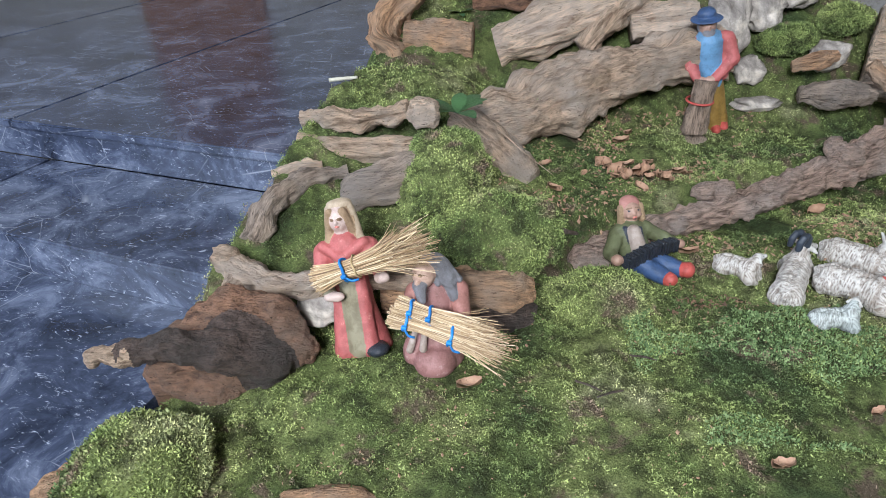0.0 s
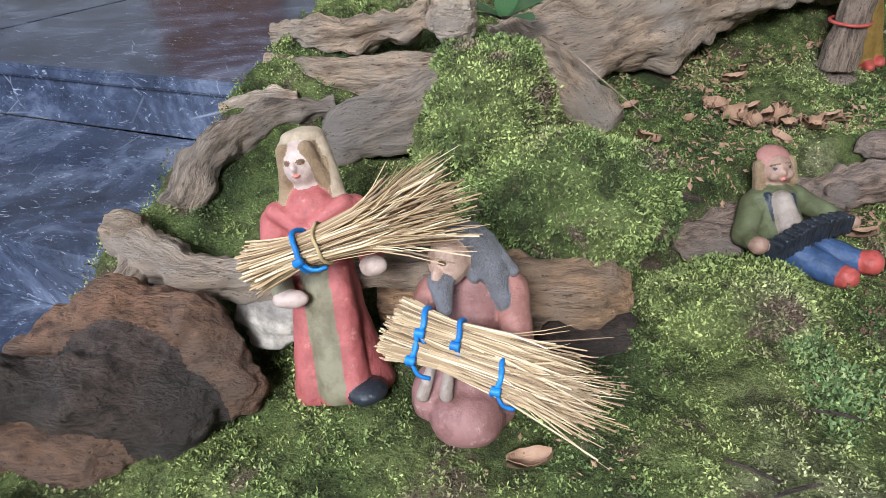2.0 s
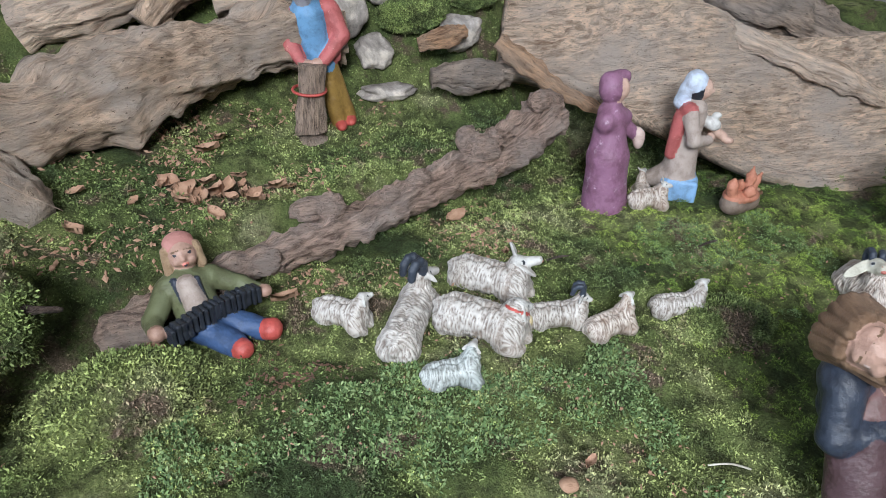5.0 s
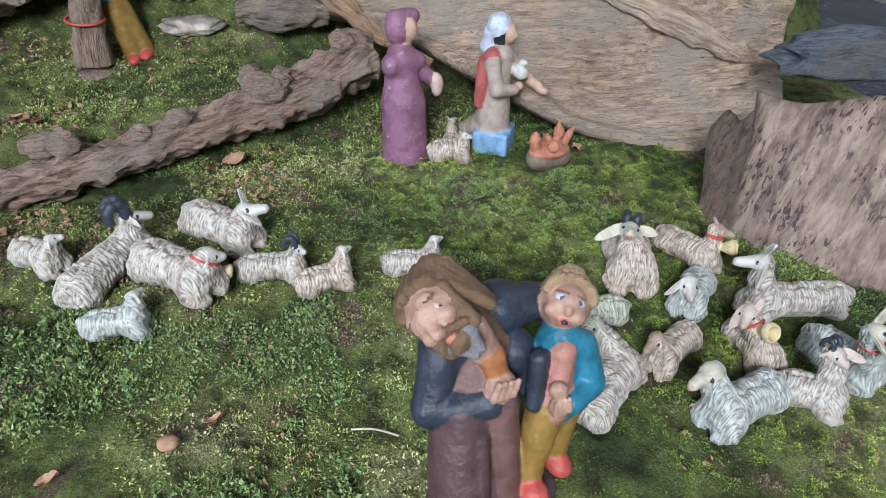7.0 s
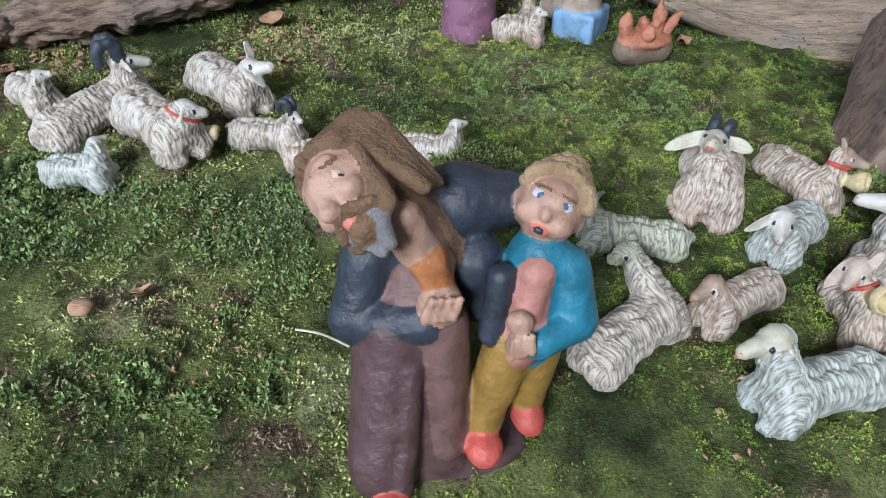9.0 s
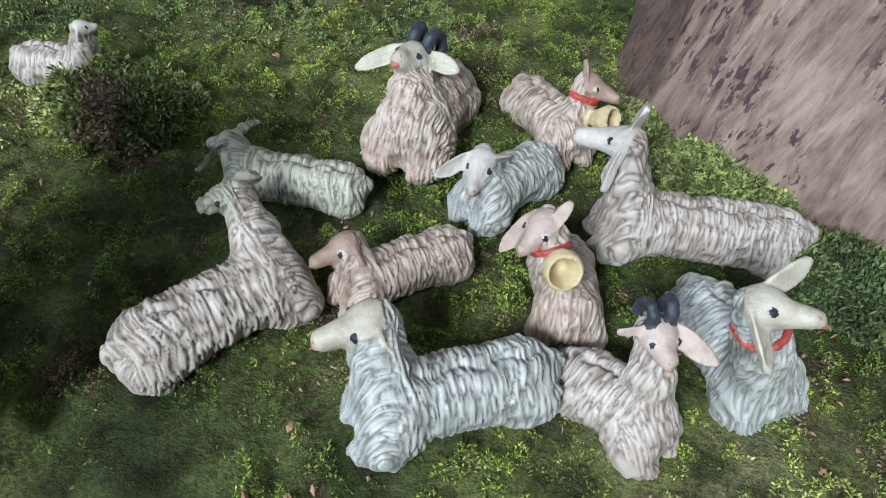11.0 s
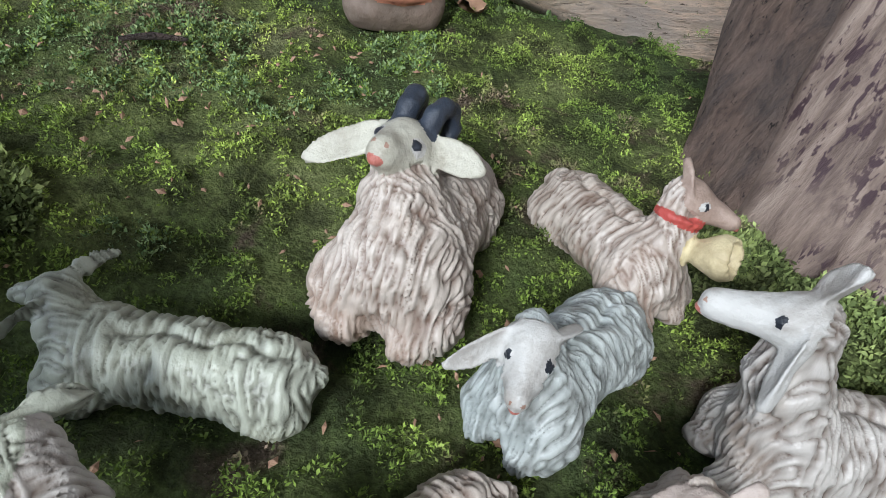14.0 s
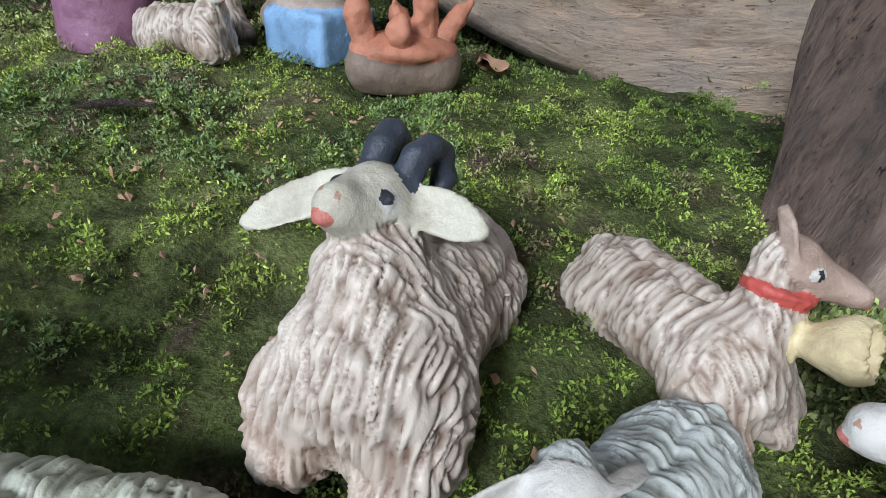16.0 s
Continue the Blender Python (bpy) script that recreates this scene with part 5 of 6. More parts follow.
# shepherd with hat, leaning on a stump of bark
figurine("shepherd_figurine", "painted clay shepherd in hat, red jacket and ochre trousers", "figurine", [
    cone((0.0, 0, 0.02), (0, 0, 0.19), 0.024, 0.030, "ochre"), cone((0.03, 0.02, 0.02), (0.012, 0.005, 0.19), 0.022, 0.028, "ochre"), egg((0.004, -0.022, 0.012), (0.016, 0.03, 0.014), "red_shoe", k=0.5), egg((0.032, -0.0, 0.012), (0.016, 0.03, 0.014), "red_shoe", k=0.5),
    cone((0, 0, 0.19), (0, 0, 0.32), 0.036, 0.046, "vest_blue"), cone((-0.05, 0, 0.325), (0.05, 0, 0.325), 0.022, 0.022, "red"), cone((0.038, -0.004, 0.20), (0.045, 0, 0.32), 0.018, 0.02, "red", 0.5), cone((-0.038, -0.004, 0.22), (-0.04, 0, 0.32), 0.014, 0.018, "red", 0.5),
    cone((0.062, 0, 0.32), (0.072, -0.015, 0.25), 0.023, 0.021, "red", 0.6), cone((0.072, -0.015, 0.25), (0.01, -0.045, 0.205), 0.021, 0.016, "red", 0.6), egg((-0.01, -0.05, 0.205), (0.02, 0.014, 0.012), "skin_tan", k=0.4),
    cone((-0.058, 0, 0.32), (-0.066, -0.015, 0.26), 0.022, 0.02, "red", 0.6), cone((-0.066, -0.015, 0.26), (-0.05, -0.04, 0.215), 0.02, 0.015, "red", 0.6), egg((-0.04, -0.045, 0.208), (0.018, 0.013, 0.012), "skin_tan", k=0.4),
    egg((0, -0.008, 0.375), (0.024, 0.025, 0.032), "skin_tan", k=0.6), egg((0, -0.032, 0.373), (0.005, 0.006, 0.008), "skin_tan", k=0.4), egg((0, -0.022, 0.352), (0.02, 0.016, 0.022), "hair_grey", k=0.5), egg((0, 0.008, 0.375), (0.031, 0.024, 0.034), "hair_grey", k=0.5),
    egg((0, 0.0, 0.398), (0.052, 0.05, 0.008), "blue", (8, 6, 0), 0.4), egg((0, 0.002, 0.412), (0.03, 0.03, 0.024), "blue", k=0.4)],
    at(0.955, 2.14, -6, 0, -13, -0.01), 0.003, size=0.96, blend=0.010, floor=0.0)
stump = thing("bark_stump", "small stump of ridged bark tied with red cord", "stump", at(0.862, 2.075, 0, 2, 3, -0.02))
part("trunk", mesh_from("trunk", *tube([(0, 0, 0), (0, 0, 0.07), (0.004, 0, 0.15), (0.006, 0, 0.215)], [0.052, 0.040, 0.034, 0.034], 40, 0.004, 30, 3, True, 6, 0.07), [M["stump"]]), stump)
part("cord", mesh_from("cord", *tube([(0.042 * math.cos(a), 0.042 * math.sin(a), 0.150 + 0.004 * math.sin(a)) for a in np.linspace(0, 2 * math.pi, 17)], [0.004] * 17, 6, steps=2), [M["red_shoe"]]), stump, "red cord")

# woman in purple, from the back
figurine("woman_figurine", "painted clay woman in hooded purple cloak standing", "figurine", [
    cone((0, 0, 0.0), (0, 0, 0.15), 0.062, 0.052, "purple"), cone((0, 0, 0.15), (0, 0, 0.265), 0.052, 0.034, "purple"), cone((-0.035, 0, 0.25), (0.03, -0.02, 0.25), 0.026, 0.024, "purple"),
    cone((0, 0, 0.27), (0.004, -0.006, 0.295), 0.016, 0.016, "skin", 0.5), egg((0.010, -0.012, 0.325), (0.024, 0.026, 0.030), "skin", k=0.5),
    egg((0.0, 0.004, 0.328), (0.031, 0.031, 0.038), "purple", (0, 12, 0), 0.5), cone((0.0, 0.01, 0.345), (0.03, -0.015, 0.352), 0.024, 0.018, "purple", 0.5),
    cone((0.035, -0.01, 0.24), (0.06, -0.045, 0.20), 0.022, 0.016, "purple", 0.6), egg((0.062, -0.058, 0.19), (0.016, 0.016, 0.03), "skin_pale", k=0.4)],
    at(1.605, 1.785, 40, 5, 0, -0.005), 0.0035, blend=0.014, floor=0.0)

# kneeling woman with a dove, on a blue base
figurine("woman_figurine", "painted clay woman in white headscarf kneeling on blue base", "figurine", [
    block((0, 0, 0.028), (0.058, 0.052, 0.032), "sky_blue", (0, 0, 8), 0.3), cone((0, 0.01, 0.05), (0, 0.005, 0.16), 0.05, 0.036, "grey_robe"), cone((0, 0.045, 0.05), (0, 0.085, 0.035), 0.036, 0.022, "grey_robe"), cone((0, 0.005, 0.16), (0, 0.0, 0.245), 0.036, 0.036, "grey_robe"),
    cone((-0.035, 0.008, 0.25), (0.035, 0.008, 0.25), 0.022, 0.022, "red", 0.6), cone((-0.03, 0.025, 0.235), (-0.03, 0.035, 0.13), 0.02, 0.016, "red", 0.5), cone((0.03, 0.025, 0.235), (0.03, 0.035, 0.13), 0.02, 0.016, "red", 0.5),
    egg((0, -0.016, 0.305), (0.020, 0.022, 0.028), "skin", k=0.5), egg((0, -0.038, 0.302), (0.004, 0.005, 0.006), "skin", k=0.4), egg((0, 0.0, 0.305), (0.027, 0.026, 0.034), "black", k=0.5), egg((0, 0.006, 0.318), (0.032, 0.03, 0.034), "pale_blue", (-12, 0, 0), 0.5), cone((0, 0.02, 0.30), (0, 0.034, 0.265), 0.026, 0.02, "pale_blue", 0.5),
    cone((-0.045, 0, 0.24), (-0.055, -0.02, 0.18), 0.02, 0.018, "grey_robe", 0.6), cone((-0.055, -0.02, 0.18), (-0.02, -0.05, 0.175), 0.018, 0.014, "grey_robe", 0.6), egg((0.0, -0.055, 0.18), (0.016, 0.012, 0.012), "skin", k=0.4),
    cone((0.045, 0, 0.24), (0.062, -0.04, 0.19), 0.02, 0.017, "grey_robe", 0.6), cone((0.062, -0.04, 0.19), (0.066, -0.085, 0.165), 0.015, 0.013, "skin", 0.6), egg((0.066, -0.10, 0.155), (0.014, 0.018, 0.010), "skin", k=0.4),
    egg((0.006, -0.052, 0.215), (0.016, 0.026, 0.018), "white", (25, 0, 0), 0.3), egg((0.006, -0.06, 0.238), (0.010, 0.013, 0.010), "white", k=0.3)],
    at(1.848, 1.80, 48, 2, 0, 0.0), 0.0035, blend=0.010, floor=0.0)

# the two musicians on one base


def musicians():
    H, ht = face_frame((-0.062, 0.044, 0.308), (-0.46, -0.85, 0.31), (-0.75, 0.35, 0.40))
    B, bt = face_frame((0.118, 0.064, 0.272), (-0.25, -0.80, 0.55), (0.42, 0.55, 0.64))
    P = [
        # piper: coat skirt and trousers, jacket
        cone((-0.040, -0.050, 0.005), (-0.028, 0.018, 0.15), 0.040, 0.037, "plum"), cone((0.022, -0.030, 0.0), (0.010, 0.028, 0.15), 0.034, 0.038, "plum"), cone((-0.058, -0.030, 0.01), (-0.046, 0.022, 0.14), 0.022, 0.026, "plum", 0.8),
        cone((-0.020, -0.082, 0.004), (-0.012, -0.016, 0.13), 0.012, 0.014, "plum", 0.4), egg((-0.030, -0.100, 0.0), (0.022, 0.026, 0.016), "red_shoe", k=0.4),
        cone((0.026, -0.036, 0.03), (0.020, 0.012, 0.17), 0.022, 0.026, "plum_warm", 0.5), cone((-0.012, 0.030, 0.15), (0.004, 0.082, 0.235), 0.042, 0.038, "plum_warm"),
        cone((-0.044, 0.066, 0.225), (0.036, 0.092, 0.258), 0.034, 0.038, "navy"), cone((-0.006, 0.062, 0.16), (0.004, 0.090, 0.24), 0.044, 0.044, "navy"),
        cone((-0.054, 0.052, 0.220), (-0.070, 0.026, 0.158), 0.027, 0.024, "navy", 0.6), cone((-0.070, 0.024, 0.156), (0.002, 0.002, 0.176), 0.024, 0.019, "navy", 0.6),
                cone((0.036, 0.092, 0.258), (0.092, 0.094, 0.258), 0.036, 0.026, "navy", 0.6), cone((0.05, 0.06, 0.21), (0.062, 0.05, 0.16), 0.03, 0.026, "navy", 0.6),
        # neck, red scarf, fist
        cone((-0.030, 0.050, 0.290), (0.016, 0.056, 0.225), 0.030, 0.026, "hair_brown", 0.5), cone((-0.024, 0.026, 0.285), (0.010, 0.030, 0.228), 0.022, 0.020, "skin_tan", 0.5), cone((0.004, 0.020, 0.245), (0.020, 0.014, 0.200), 0.018, 0.014, "orange", 0.4),
        egg((0.016, 0.004, 0.202), (0.021, 0.018, 0.024), "skin_tan", (0, 20, 0), 0.4), *[cone((0.002 + 0.0085 * i, -0.012, 0.196 + 0.002 * i), (0.008 + 0.0085 * i, -0.009, 0.220 + 0.001 * i), 0.0052, 0.0042, "skin_tan", 0.12) for i in range(4)],
        # head
        egg(H(0, 0, 0), (0.035, 0.038, 0.047), "skin_tan", ht, 0.6), cone(H(0, 0.036, 0.012), H(0, 0.050, -0.012), 0.0055, 0.0085, "skin_tan", 0.4), egg(H(0, 0.028, 0.020), (0.027, 0.010, 0.008), "skin_tan", ht, 0.4),
        *[egg(H(0.019 * k, 0.030, -0.010), (0.012, 0.010, 0.012), "skin_tan", ht, 0.5) for k in (1, -1)],
        *[egg(H(0.016 * k, 0.034, 0.006), (0.0085, 0.005, 0.0045), "skin_pale", ht, 0.2) for k in (1, -1)], *[cone(H(0.009 * k, 0.039, 0.004), H(0.024 * k, 0.033, 0.003), 0.0014, 0.0012, "black", 0.1) for k in (1, -1)],
        *[cone(H(0.007 * k, 0.038, 0.019), H(0.027 * k, 0.029, 0.017), 0.0026, 0.0018, "hair_brown", 0.2) for k in (1, -1)],
        *[cone(H(0.003 * k, 0.043, -0.019), H(0.024 * k, 0.034, -0.030), 0.0055, 0.005, "hair_brown", 0.25) for k in (1, -1)],
        egg(H(0, 0.042, -0.026), (0.007, 0.005, 0.0045), "lip", ht, 0.2), egg(H(0, 0.034, -0.040), (0.016, 0.012, 0.014), "hair_brown", ht, 0.4),
        *[cone(H(0.014 * k - 0.004 * n, 0.030 - 0.004 * n, -0.038), H(0.005 * k - 0.002 * n, 0.036, -0.060 - 0.003 * n), 0.008, 0.005, "hair_grey", 0.2) for k in (1, -1) for n in (0, 1)],
        *[cone(H(0.034 * k, 0.006, 0.012), H(0.025 * k, 0.022, -0.038), 0.0075, 0.010, "hair_brown", 0.3) for k in (1, -1)],
        # hair: cap and long strands down to the collar
        egg(H(0, -0.014, 0.016), (0.040, 0.036, 0.040), "hair_brown", ht, 0.5),
        *[cone(H(0.030 * math.cos(a), 0.022 - 0.012 * abs(math.cos(a)), 0.030 + 0.012 * math.sin(a)), H(0.040 * math.cos(a), -0.030, 0.034 + 0.016 * math.sin(a)), 0.0075, 0.009, "hair_brown", 0.2) for a in np.linspace(-0.2, 3.3, 9)],
        *[cone(H(k * (0.034 + 0.004 * n), -0.004 - 0.010 * n, 0.024), H(k * (0.040 - 0.002 * n), -0.012 - 0.010 * n, -0.048), 0.009, 0.007, "hair_brown", 0.2) for n in range(4) for k in (1, -1)],
        # boy: trousers, shoes, open blue jacket over a rose shirt
        cone((0.066, -0.020, 0.045), (0.088, 0.006, 0.145), 0.021, 0.027, "ochre"), cone((0.116, 0.004, 0.05), (0.120, 0.016, 0.145), 0.019, 0.026, "ochre"), cone((0.066, -0.020, 0.048), (0.066, -0.030, 0.03), 0.020, 0.016, "ochre", 0.5),
        egg((0.066, -0.044, 0.030), (0.021, 0.026, 0.018), "red_shoe", (0, 0, 12), 0.4), egg((0.117, -0.010, 0.036), (0.019, 0.026, 0.018), "red_shoe", (0, 0, 12), 0.4),
        cone((0.104, 0.018, 0.145), (0.112, 0.046, 0.225), 0.034, 0.032, "teal"), cone((0.096, -0.006, 0.150), (0.106, 0.022, 0.228), 0.019, 0.017, "rose", 0.4),
        cone((0.138, 0.036, 0.222), (0.150, 0.014, 0.172), 0.022, 0.022, "teal", 0.6), cone((0.150, 0.012, 0.170), (0.112, -0.014, 0.168), 0.021, 0.016, "teal", 0.6), cone((0.145, 0.02, 0.165), (0.146, 0.02, 0.135), 0.016, 0.010, "teal", 0.5),
        cone((0.074, 0.022, 0.222), (0.066, 0.002, 0.160), 0.014, 0.012, "navy", 0.5), egg((0.092, -0.020, 0.172), (0.014, 0.012, 0.016), "skin_tan", k=0.4), egg((0.090, -0.014, 0.196), (0.013, 0.011, 0.014), "skin_tan", k=0.4),
        *[cone((0.084 + 0.006 * i, -0.030, 0.166 + 0.002 * i), (0.083 + 0.006 * i, -0.026, 0.186 + 0.002 * i), 0.0034, 0.003, "skin_tan", 0.12) for i in range(4)],
        cone((0.112, 0.050, 0.225), (0.116, 0.058, 0.250), 0.017, 0.016, "skin_tan", 0.5),
        egg(B(0, 0, 0), (0.032, 0.033, 0.037), "skin_tan", bt, 0.6), egg(B(0, 0.036, -0.004), (0.0055, 0.007, 0.006), "skin_tan", bt, 0.4), *[egg(B(0.016 * k, 0.023, -0.010), (0.012, 0.010, 0.011), "skin_tan", bt, 0.5) for k in (1, -1)],
        egg(B(0, 0.030, -0.020), (0.0085, 0.005, 0.0065), "lip", bt, 0.25), egg(B(0, 0.034, -0.020), (0.005, 0.003, 0.0038), "black", bt, 0.1),
        *[egg(B(0.013 * k, 0.029, 0.009), (0.0068, 0.004, 0.0042), "pale_blue", bt, 0.15) for k in (1, -1)], *[egg(B(0.013 * k, 0.0325, 0.009), (0.0025, 0.002, 0.0025), "blue", bt, 0.1) for k in (1, -1)], *[cone(B(0.006 * k, 0.031, 0.017), B(0.021 * k, 0.026, 0.016), 0.0016, 0.0012, "hair_brown", 0.15) for k in (1, -1)],
        egg(B(0.031, -0.002, -0.003), (0.005, 0.008, 0.010), "skin_tan", bt, 0.3), egg(B(-0.031, -0.002, -0.003), (0.005, 0.008, 0.010), "skin_tan", bt, 0.3),
        egg(B(0, -0.012, 0.012), (0.035, 0.032, 0.034), "hair_fair", bt, 0.5),
        *[egg(B((0.031 - 0.003 * n) * math.cos(a + 0.14 * n), 0.016 - 0.016 * n, 0.014 + (0.023 + 0.006 * n) * math.sin(a + 0.14 * n)), (0.0072, 0.0072, 0.0072), "hair_fair", k=0.2) for n in range(3) for a in np.linspace(0.0, 3.1, 10)],
        egg((0.022, -0.012, -0.012), (0.10, 0.055, 0.028), "plum", k=0.6)]
    return P


figurine("musicians_figurine", "painted clay bearded piper and curly-haired boy standing together", "figurine", musicians(), pose(1.507, 0.858, -0.05), 0.0024, blend=0.010, rough=0.0014)

# clay fire in a pot
fire = thing("fire_pot", "small clay brazier with red clay flames", "brazier", at(1.95, 1.672, 15, 0, 0, -0.004))
part("pot", sculpt("pot", [cone((-0.03, 0, 0.026), (0.03, 0, 0.026), 0.032, 0.034, "pot"), egg((0, 0, 0.045), (0.058, 0.04, 0.016), "clay", k=0.5)], 0.003, floor=0.0), fire)
for a, b, ra, rb in (((-0.042, 0, 0.05), (-0.05, 0, 0.10), 0.020, 0.005), ((0.0, 0.012, 0.05), (-0.012, 0, 0.09), 0.020, 0.006), ((0.022, 0, 0.05), (0.012, -0.005, 0.125), 0.022, 0.005), ((0.038, 0, 0.052), (0.07, 0, 0.092), 0.018, 0.006), ((-0.01, -0.02, 0.045), (-0.012, -0.03, 0.078), 0.018, 0.008)):
    mid3 = [0.5 * (p + q) + 0.006 * math.sin(17 * p + 5 * q) for p, q in zip(a, b)]
    part("flame", sculpt("flame", [cone(a, mid3, ra * 0.8, ra * 0.55, "clay"), cone(mid3, b, ra * 0.55, rb * 0.8, "clay")], 0.0022, blend=0.008, rough=0.004), fire, "red clay flame")


# ---- straw ----


def straw_bundle(m, length, radius, count, fan, bands, label, seed, twine=None):
    rnd = random.Random(seed)
    ob = thing("straw_bundle", label, "straw bundle", m, "straw bundles")
    V, F = [], []
    for _ in range(count):
        a, q = rnd.uniform(0, 2 * math.pi), math.sqrt(rnd.random())
        cy, cz = math.cos(a) * q, math.sin(a) * q
        x0, x1 = -length * rnd.uniform(0.42, 0.52), length * rnd.uniform(0.30, 0.60)
        r = rnd.choice((rnd.uniform(0.0004, 0.0009), rnd.uniform(0.0008, 0.0017)))
        w0, w1 = radius * rnd.uniform(0.95, 1.35), radius * (1 + fan * rnd.uniform(0.5, 1.3))
        j = lambda s: rnd.uniform(-s, s)
        pts = [(x0, cy * w0 + j(0.004), cz * w0 + j(0.004)), (-length * 0.2, cy * radius * 0.8, cz * radius * 0.8), (length * 0.12, cy * radius + j(0.005), cz * radius + j(0.005)), (x1, cy * w1 + j(0.008), cz * w1 + j(0.008))]
        if rnd.random() < 0.30:
            pts[3] = (x1 * rnd.uniform(1.0, 1.25), pts[3][1] + j(0.028), pts[3][2] + j(0.028))
        tv, tf = tube(pts, [r, r, r, r * 0.6], 4, 0, 1, 0, False, 2)
        o = len(V)
        V += tv
        F += [tuple(i + o for i in f) for f in tf]
    part("straw", mesh_from("straw", V, F, [M["straw"]], shade=False), ob, "", "stuff")
    for x, k in bands:
        rr = radius * k
        ring = [(x + 0.002 * math.sin(3 * a), rr * math.cos(a), rr * math.sin(a)) for a in np.linspace(0, 2 * math.pi, 19)]
        tails = tube([(x, -rr, 0.0), (x + 0.012, -rr - 0.006, -0.012), (x + 0.026, -rr - 0.002, -0.016)], [0.0025] * 3, 6, steps=3)
        knotp = tube([(x - 0.004, -rr - 0.003, 0), (x + 0.006, -rr - 0.004, 0.002)], [0.005, 0.005], 8)
        part("band", mesh_from("band", *join(tube(ring, [0.0032] * 19, 6, steps=2, caps=False), tails, knotp), [M["blue_band"]]), ob, "blue plastic tie")
    if twine is not None:
        ring = [(twine + 0.001 * math.sin(5 * a), radius * 1.02 * math.cos(a), radius * 1.02 * math.sin(a)) for a in np.linspace(0, 2 * math.pi, 19)]
        part("twine", mesh_from("twine", *tube(ring, [0.002] * 19, 6, steps=2, caps=False), [M["twine"]]), ob, "twine tie")
    return ob


straw_bundle(pose(-0.068, 1.055, 0.288, 0, -20, 4), 0.225, 0.023, 520, 0.85, ((-0.045, 1.02),), "golden straw bundle tied with a blue band", 5, -0.02)
straw_bundle(pose(0.086, 0.995, 0.160, 0, 15, -9), 0.225, 0.019, 330, 0.45, ((-0.075, 1.05), (0.02, 1.1)), "golden straw bundle tied with two blue bands", 6)
straw_bundle(pose(0.088, 1.015, 0.180, 0, 17, -7), 0.20, 0.016, 240, 0.45, ((-0.07, 1.05), (-0.03, 1.05)), "golden straw bundle lying behind another one", 7)


# ---- small things on the moss ----


def dry_leaf(x, y, yaw, size, curl, seed, dz=0.004, label="curled brown dry beech leaf on moss"):
    rnd = random.Random(seed)
    n, k = 9, 5
    V, F = [], []
    for i in range(n):
        s = i / (n - 1)
        w = size * 0.32 * math.sin(math.pi * min(1, s * 0.94 + 0.04)) ** 0.8 * (1 + 0.15 * rnd.uniform(-1, 1))
        for j in range(k):
            t = j / (k - 1) * 2 - 1
            V.append((size * (s - 0.5), w * t, curl * size * (t * t * 0.5 + 0.6 * (s - 0.5) ** 2) + 0.002 * rnd.uniform(-1, 1)))
    for i in range(n - 1):
        for j in range(k - 1):
            a = i * k + j
            F.append((a, a + 1, a + k + 1, a + k))
    o = len(V)
    V += [(x0, y0, z0 - 0.0009) for x0, y0, z0 in V]
    F += [tuple(i + o for i in f[::-1]) for f in F]
    ring = list(range(k)) + [i * k + k - 1 for i in range(1, n)] + [(n - 1) * k + j for j in range(k - 2, -1, -1)] + [i * k for i in range(n - 2, 0, -1)]
    F += [(a, b, b + o, a + o) for a, b in zip(ring, ring[1:] + ring[:1])]
    ob = tagged(new("dry_leaf", mesh_from("dry_leaf", V, F, [M["leaf"]])), label, "leaf", "dry leaves on the moss")
    ob.matrix_world = pose(x, y, gz(x, y) + dz, rnd.uniform(-25, 25), rnd.uniform(-20, 20), yaw)
    return ob


for i, (x, y, yaw, s) in enumerate(((0.14, 0.985, 15, 0.055), (0.365, 1.66, -40, 0.05), (0.65, 1.80, 70, 0.06), (0.70, 1.75, -20, 0.05), (1.183, 1.79, 10, 0.055), (0.71, 0.80, 10, 0.045), (0.56, 1.80, 30, 0.06), (0.53, 1.83, -30, 0.055),
                                  (0.59, 1.77, 80, 0.05), (0.61, 1.99, 5, 0.055), (0.64, 2.03, 50, 0.04), (0.50, 1.44, -25, 0.04), (0.735, 1.535, 0, 0.055), (0.30, 1.52, 120, 0.03), (0.22, 1.32, 0, 0.03), (1.15, 1.02, 30, 0.028), (1.24, 1.60, 60, 0.03), (0.95, 0.95, 20, 0.03), (0.62, 1.70, 140, 0.045), (2.05, 1.72, 30, 0.045))):
    dry_leaf(x, y, yaw, s, 0.5, 200 + i, 0.012)
rnd_l = random.Random(12)
for i in range(26):
    dry_leaf(rnd_l.gauss(0.60, 0.10), rnd_l.gauss(1.79, 0.055), rnd_l.uniform(0, 360), rnd_l.uniform(0.02, 0.042), rnd_l.uniform(0.2, 0.9), 300 + i, 0.011)


